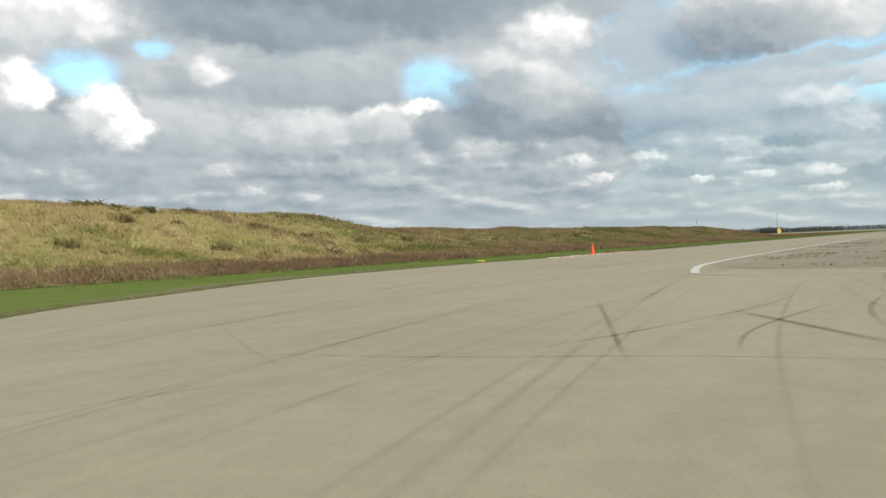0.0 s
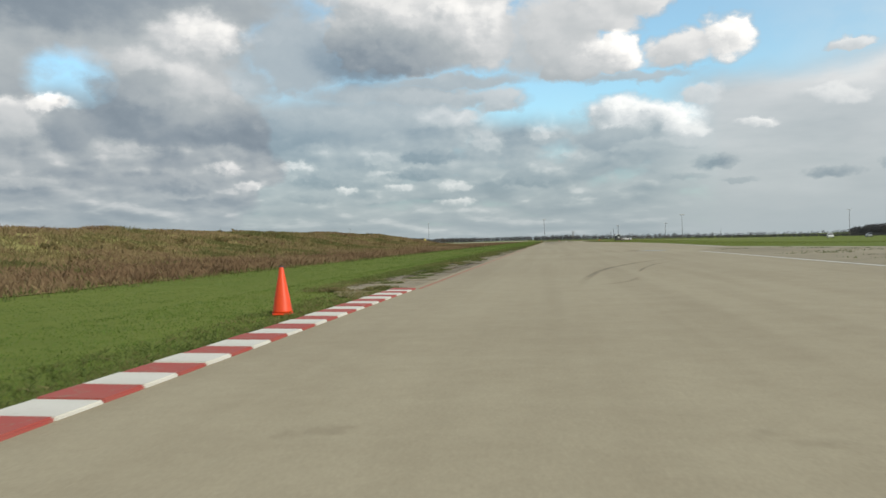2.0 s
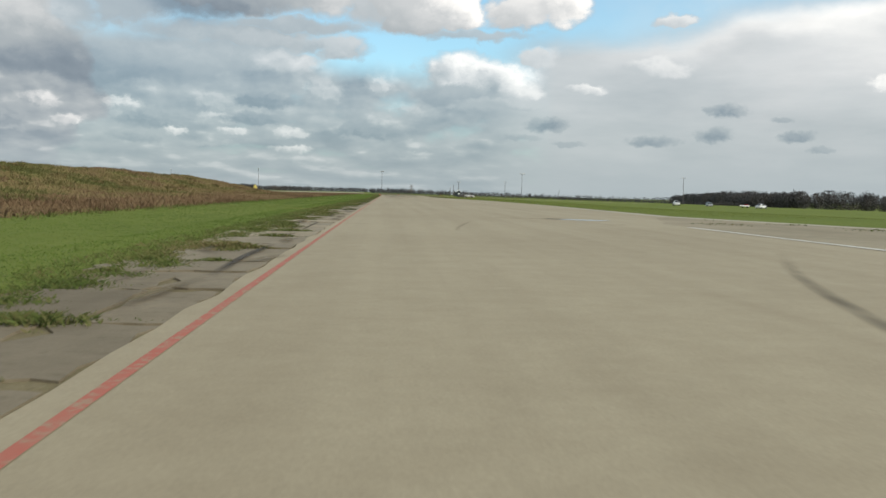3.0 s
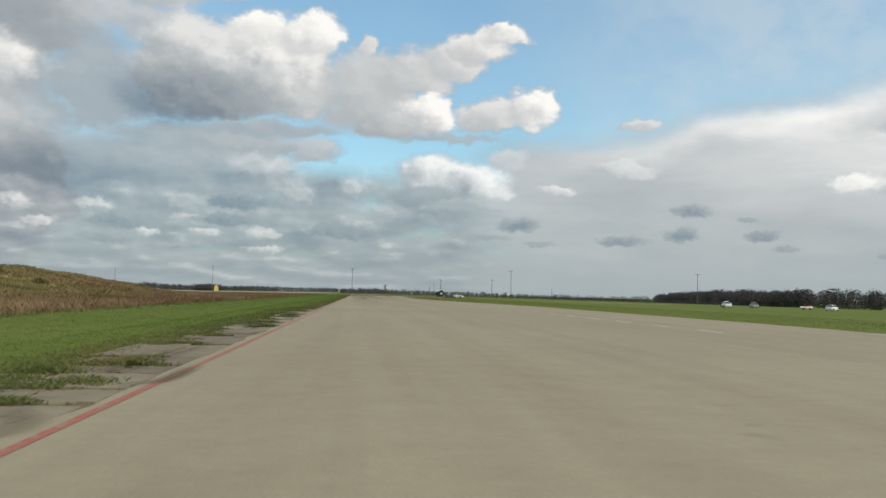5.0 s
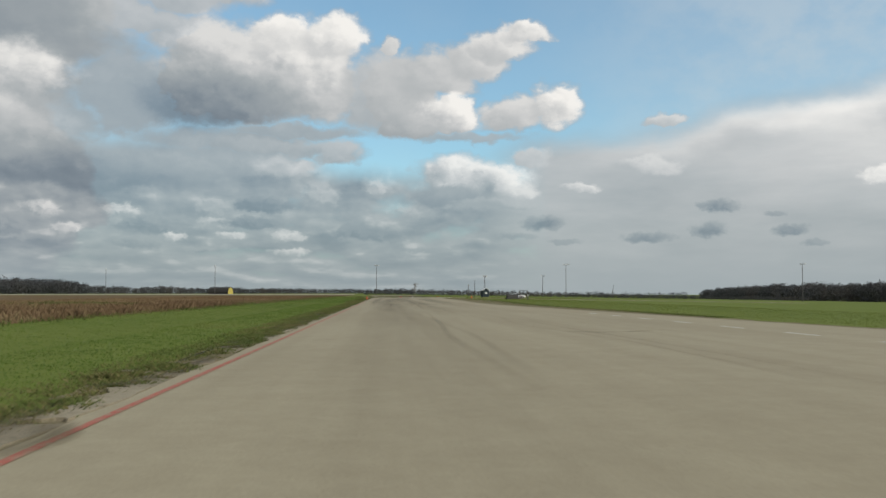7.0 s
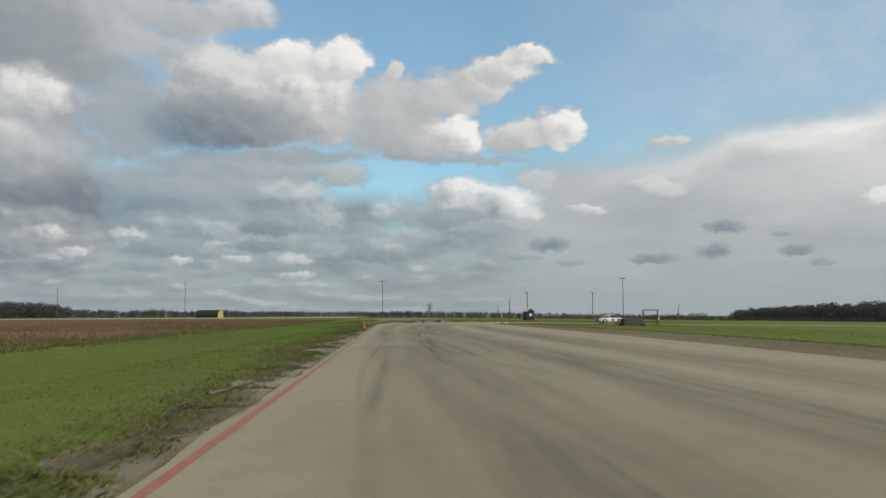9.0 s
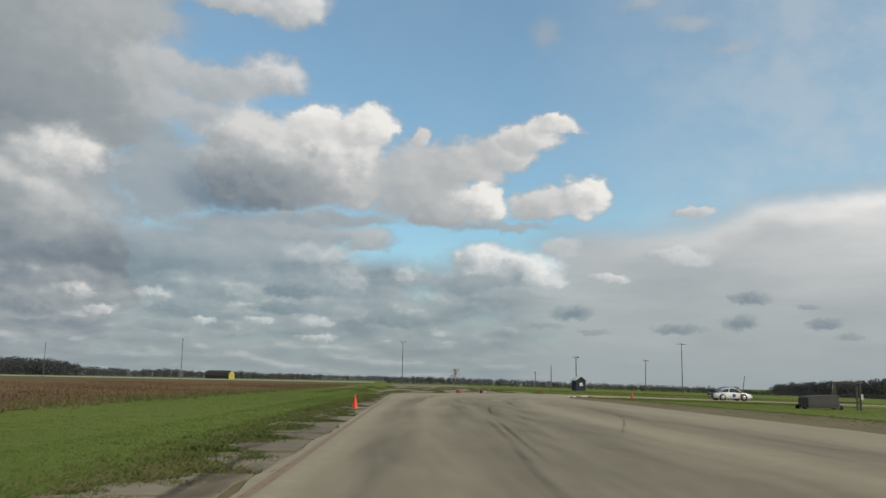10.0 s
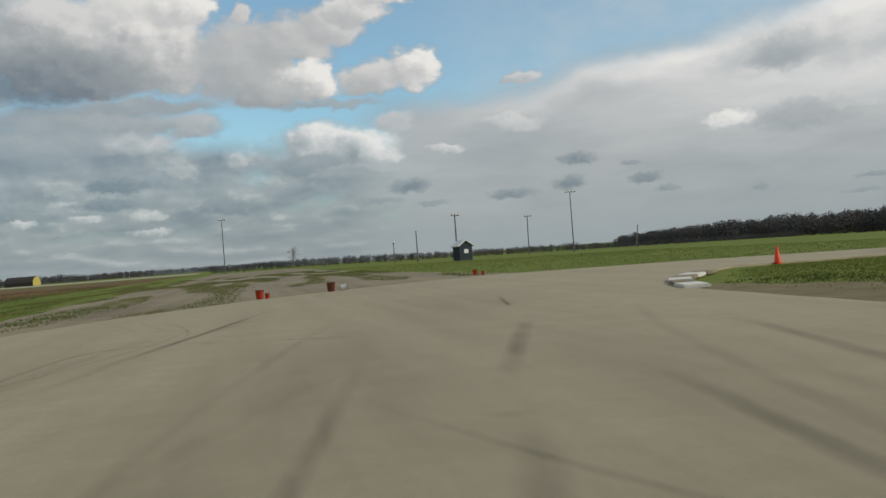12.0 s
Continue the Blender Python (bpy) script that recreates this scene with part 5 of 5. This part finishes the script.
shed = thing("shed", "far dark-roofed barn with a yellow gable end", "barn", m=pose(-142, 956, GROUND_Z, 0, 0, -17))
L, Wd = 19.0, 9.0
part("wall_long", box(L, 0.2, 2.4, (0, -Wd / 2, 0)), M_shedroof, shed)
part("wall_long", box(L, 0.2, 2.4, (0, Wd / 2, 0)), M_shedroof, shed)
for s in (-1, 1):
    bm = bmesh.new()
    prof = [(-Wd / 2, 0), (Wd / 2, 0), (Wd / 2, 2.4), (Wd * 0.34, 4.6), (0, 5.9), (-Wd * 0.34, 4.6), (-Wd / 2, 2.4)]
    a = [bm.verts.new((s * L / 2, u, v)) for u, v in prof]
    b = [bm.verts.new((s * (L / 2 - 0.2), u, v)) for u, v in prof]
    bm.faces.new(a), bm.faces.new(b[::-1])
    for k in range(7):
        bm.faces.new((a[k], a[(k + 1) % 7], b[(k + 1) % 7], b[k]))
    bmesh.ops.recalc_face_normals(bm, faces=bm.faces)
    part("gable", bm, M_yellow, shed, "yellow painted gable end")
rings = []
for x in (-L / 2 - 0.3, L / 2 - 0.3):
    rings.append([Vector((x, u, v)) for u, v in ((-Wd / 2 - 0.2, 2.2), (-Wd * 0.34, 4.7), (0, 6.05), (Wd * 0.34, 4.7), (Wd / 2 + 0.2, 2.2), (Wd * 0.33, 4.5), (0, 5.8), (-Wd * 0.33, 4.5))])
part("roof", loft(rings, False), M_shedroof, shed)

frame_t = thing("timber_frame", "weathered timber goal-like frame standing in the grass", "timber frame", m=pose(25.75, 357.5, GROUND_Z + fall(25.75, 357.5), 0, 0, -4))
for x, yy, h in ((-0.85, 0, 1.62), (-0.62, 0.9, 1.55), (0.68, 0, 1.62), (0.86, 0.9, 1.5)):
    part("post", box(0.10, 0.10, h, (x, yy, 0), 0.012), M_wood, frame_t)
part("top_beam", box(1.75, 0.12, 0.10, (-0.08, 0, 1.62), 0.012), M_wood, frame_t)
part("low_rail", box(1.55, 0.07, 0.09, (-0.05, 0.06, 0.42), 0.01), M_wood, frame_t)
part("panel", box(0.14, 0.06, 0.36, (0.76, -0.06, 0.62), 0.01), M_paper, frame_t, "small white panel")

covered = thing("covered_trailer", "boxy load under a dark grey tarpaulin on a small trailer", "trailer", m=pose(23.4, 356.6, GROUND_Z + fall(23.4, 356.6), 0, 0, 6))
rings = []
for f, hw, top in ((-1.05, 0.50, 0.66), (-1.0, 0.54, 0.74), (-0.55, 0.55, 0.80), (0.0, 0.55, 0.84), (0.5, 0.55, 0.85), (0.97, 0.54, 0.84), (1.02, 0.50, 0.76)):
    sag = 0.02 * math.sin(f * 7)
    rings.append([Vector((f + 0.02 * math.sin(v * 9 + f * 5), u * hw, 0.10 + v * (top - 0.10) + sag * v)) for u, v in ((-1.02, 0), (-1.05, 0.3), (-1.0, 0.7), (-0.98, 0.95), (-0.88, 1.0), (0, 1.02), (0.88, 1.0), (0.98, 0.95), (1.0, 0.7), (1.05, 0.3), (1.02, 0))])
part("tarpaulin", loft(rings, False), M_box, covered)
part("bed", box(2.2, 1.0, 0.08, (0, 0, 0.08), 0.02), M_steel, covered)
for x in (-1.16, 1.16):
    for s in (-1, 1):
        part("wheel", lathe([(0.06, -0.05), (0.13, -0.05), (0.13, 0.05), (0.06, 0.05)], 18, (x, s * 0.42, 0.13), pose(0, 0, 0, 90, 0, 0)), M_black, covered, "small black tyre")
part("mast", lathe([(0.022, 0.8), (0.014, 1.62)], 8, (0.75, 0, 0), pose(0, 0, 0, 0, 8, 0)), M_steel, covered, "thin leaning rod")

# ------------------------------------------------------------------ cars


def car(label, at, paint_mat, kind="saloon", group="", name="car"):
    """Local +y is the front. A rounded body, glass house, wheels with rims, lights and bumpers."""
    t = thing(name, label, "car", group, at)
    sport = kind == "coupe"
    if sport:
        tops = ((-2.10, 0.60, 0.52), (-1.95, 0.74, 0.72), (-1.5, 0.83, 0.82), (-0.9, 0.87, 0.84), (0.0, 0.86, 0.82), (0.8, 0.86, 0.81), (1.3, 0.80, 0.81), (1.75, 0.70, 0.78), (2.02, 0.58, 0.66), (2.10, 0.48, 0.52))
        roof = ((-1.55, 0.84, 0.58), (-1.0, 1.10, 0.56), (-0.35, 1.27, 0.54), (0.15, 1.29, 0.53), (0.5, 1.16, 0.57), (0.95, 0.87, 0.63))
        wr, axles, half = 0.315, (-1.18, 1.12), 0.80
    else:
        tops = ((-2.25, 0.72, 0.66), (-2.1, 0.92, 0.80), (-1.5, 0.98, 0.86), (-0.5, 0.97, 0.87), (0.5, 0.96, 0.87), (1.2, 0.92, 0.86), (1.8, 0.84, 0.82), (2.15, 0.70, 0.72), (2.25, 0.52, 0.60))
        roof = ((-1.85, 0.96, 0.66), (-1.1, 1.38, 0.60), (-0.3, 1.47, 0.58), (0.25, 1.44, 0.58), (0.95, 0.97, 0.70))
        wr, axles, half = 0.32, (-1.35, 1.35), 0.84
    rings = []
    for y, zt, hw in tops:
        zb = 0.20 if abs(y) < 1.9 else 0.30
        rings.append([Vector((u * hw, y, zb + v * (zt - zb))) for u, v in ((-0.90, 0.0), (-1.0, 0.25), (-1.0, 0.62), (-0.93, 0.88), (-0.72, 1.0), (0, 1.03), (0.72, 1.0), (0.93, 0.88), (1.0, 0.62), (1.0, 0.25), (0.90, 0.0))])
    body_part = part("body", loft(rings), paint_mat, t)
    rings = []
    for y, z, hw in roof:
        zb = 0.80 if sport else 0.90
        k = (z - zb)
        rings.append([Vector((u * hw, y, zb + v * k)) for u, v in ((-1.22, -0.05), (-1.10, 0.45), (-0.98, 0.88), (-0.72, 0.99), (0, 1.0), (0.72, 0.99), (0.98, 0.88), (1.10, 0.45), (1.22, -0.05))])
    part("window", loft(rings), M_glass, t, "dark tinted glass house")
    rings = []
    for y, z, hw in roof[1:-1]:
        rings.append([Vector((u * hw, y, z + v)) for u, v in ((-1.0, -0.05), (-0.74, 0.008), (0, 0.022), (0.74, 0.008), (1.0, -0.05), (0.72, -0.02), (0, -0.01), (-0.72, -0.02))])
    part("roof", loft(rings), paint_mat, t)
    zb = 0.80 if sport else 0.90
    for s in (-1, 1):
        (ya, za, ha), (yb, zb2, hb) = roof[-2], roof[-1]
        for (p0, p1) in (((s * ha * 1.0, ya, za - 0.03), (s * hb * 1.2, yb + 0.02, zb2 - 0.02)), ((s * roof[1][2], roof[1][0], roof[1][1] - 0.03), (s * roof[0][2] * 1.2, roof[0][0], roof[0][1] - 0.02)), ((s * 0.57, -0.35, 1.2 if sport else 1.42), (s * 0.70, -0.45, zb))):
            a, b = Vector(p0), Vector(p1)
            e = 0.035
            rings = [[c + Vector(o) for o in ((-e, -e, 0), (e, -e, 0), (e, e, 0), (-e, e, 0))] for c in (a, b)]
            part("pillar", loft(rings, False), paint_mat, t)
        for y in axles:
            side = pose(0, 0, 0, 0, 90, 0)
            wheel = part("wheel", lathe([(wr * 0.55, -0.10), (wr * 0.92, -0.11), (wr, -0.08), (wr, 0.08), (wr * 0.92, 0.11), (wr * 0.55, 0.10)], 28, (s * (half - 0.06), y, wr), side), M_black, t, "black tyre")
            part("rim", lathe([(wr * 0.60, -0.115), (wr * 0.62, -0.10), (wr * 0.3, -0.09), (wr * 0.3, 0.09), (wr * 0.62, 0.10), (wr * 0.60, 0.115), (wr * 0.2, 0.12)], 20, (s * (half - 0.055), y, wr), side), M_rim, wheel, "alloy rim")
            part("wheel_arch", lathe([(wr * 1.16, -0.02), (wr * 1.2, 0.0), (wr * 1.16, 0.02), (wr * 1.06, 0.02), (wr * 1.06, -0.02)], 28, (s * (half + 0.025), y, wr), side), M_cargrey, t)
        part("headlight", lathe([(0.12, 0.0), (0.115, 0.04), (0.06, 0.07)], 16, (s * 0.52, 1.92 if sport else 2.08, 0.60), pose(0, 0, 0, -70, 0, 0)), M_lamp, t, "clear headlight")
        part("tail_light", box(0.30, 0.06, 0.10, (s * 0.45, -2.07 if sport else -2.2, 0.56), 0.02), M_taillight, t, "red tail light")
        part("door_mirror", box(0.10, 0.08, 0.09, (s * 0.90, 0.62, 0.90), 0.02), paint_mat, t)
    # the coupe's rear bumper is dark grey: the shaded rear put into its colour
    part("rear_bumper", box(1.30 if sport else 1.45, 0.14, 0.20, (0, tops[0][0] - 0.02, 0.28), 0.04), M_cargrey if sport else paint_mat, t)
    part("front_bumper", box(1.20 if sport else 1.40, 0.14, 0.18, (0, tops[-1][0] + 0.0, 0.26), 0.04), paint_mat, t)
    part("number_plate", box(0.5, 0.02, 0.11, (0, tops[0][0] - 0.095, 0.40), 0.005), M_paper, t, "blank pale plate")
    if sport:
        tail = part("spoiler", box(1.35, 0.42, 0.05, (0, -1.86, 0.95), 0.02), M_cargrey, t, "dark flat tail spoiler")
        part("spoiler_support", box(1.1, 0.24, 0.22, (0, -1.78, 0.76), 0.03), M_cargrey, tail)
        # shade on the back of the white body, painted as a dark panel
        part("shaded_rear_panel", box(1.25, 0.05, 0.22, (0, -2.12, 0.50), 0.02), M_cargrey, t, "dark grey rear panel with the tail's shade in its colour")
        part("bonnet_panel", box(1.0, 0.62, 0.02, (0, 1.42, 0.795), 0.008, None), M_teal, t, "teal painted bonnet panel")
        for s in (-1, 1):
            part("side_stripe", box(0.02, 0.16, 0.46, (s * 0.825, 0.82, 0.26), 0.005), M_carred, t, "red vertical side stripe")
            part("roundel", lathe([(0.18, -0.012), (0.18, 0.012)], 20, (s * 0.828, 0.05, 0.52), pose(0, 0, 0, 0, 90, 0)), M_blue, t, "dark blue round side mark")
    return t


car("white vintage race coupe with dark tail and teal bonnet", pose(28.8, 386.3, fall(28.8, 386.3), 0, 0, -84) @ Matrix.Scale(0.92, 4), M_carwhite, "coupe", name="race_car")
for lab, x, y, turn, mat in (("white saloon car parked on the infield grass", 84, 320, -12, M_carwhite), ("silver saloon car parked on the infield grass", 107.5, 356, -10, M_silver), ("white saloon car parked on the infield grass", 110, 320.5, -50, M_carwhite)):
    car(lab, pose(x, y, GROUND_Z + fall(x, y), 0, 0, turn), mat, group="cars parked on the infield")
flatbed = thing("flat_trailer", "low white flatbed trailer parked on the infield", "trailer", m=pose(109.6, 331.5, GROUND_Z + fall(109.6, 331.5), 0, 0, 30))
part("bed", box(3.0, 1.6, 0.14, (0, 0, 0.5), 0.02), M_roof, flatbed)
for s in (-1, 1):
    part("side_rail", box(3.0, 0.06, 0.25, (0, s * 0.78, 0.64), 0.01), M_roof, flatbed)
    part("wheel", lathe([(0.15, -0.08), (0.28, -0.08), (0.28, 0.08), (0.15, 0.08)], 18, (0.1, s * 0.88, 0.28), pose(0, 0, 0, 90, 0, 0)), M_black, flatbed)
part("crate", box(1.0, 0.9, 0.42, (0.85, 0, 0.64), 0.03), M_carred, flatbed, "red crate lashed to the bed")
part("drawbar", box(1.2, 0.1, 0.1, (-2.0, 0, 0.5), 0.01), M_steel, flatbed)
part("stand", box(0.07, 0.07, 0.5, (-2.5, 0, 0.0), 0.01), M_steel, flatbed)
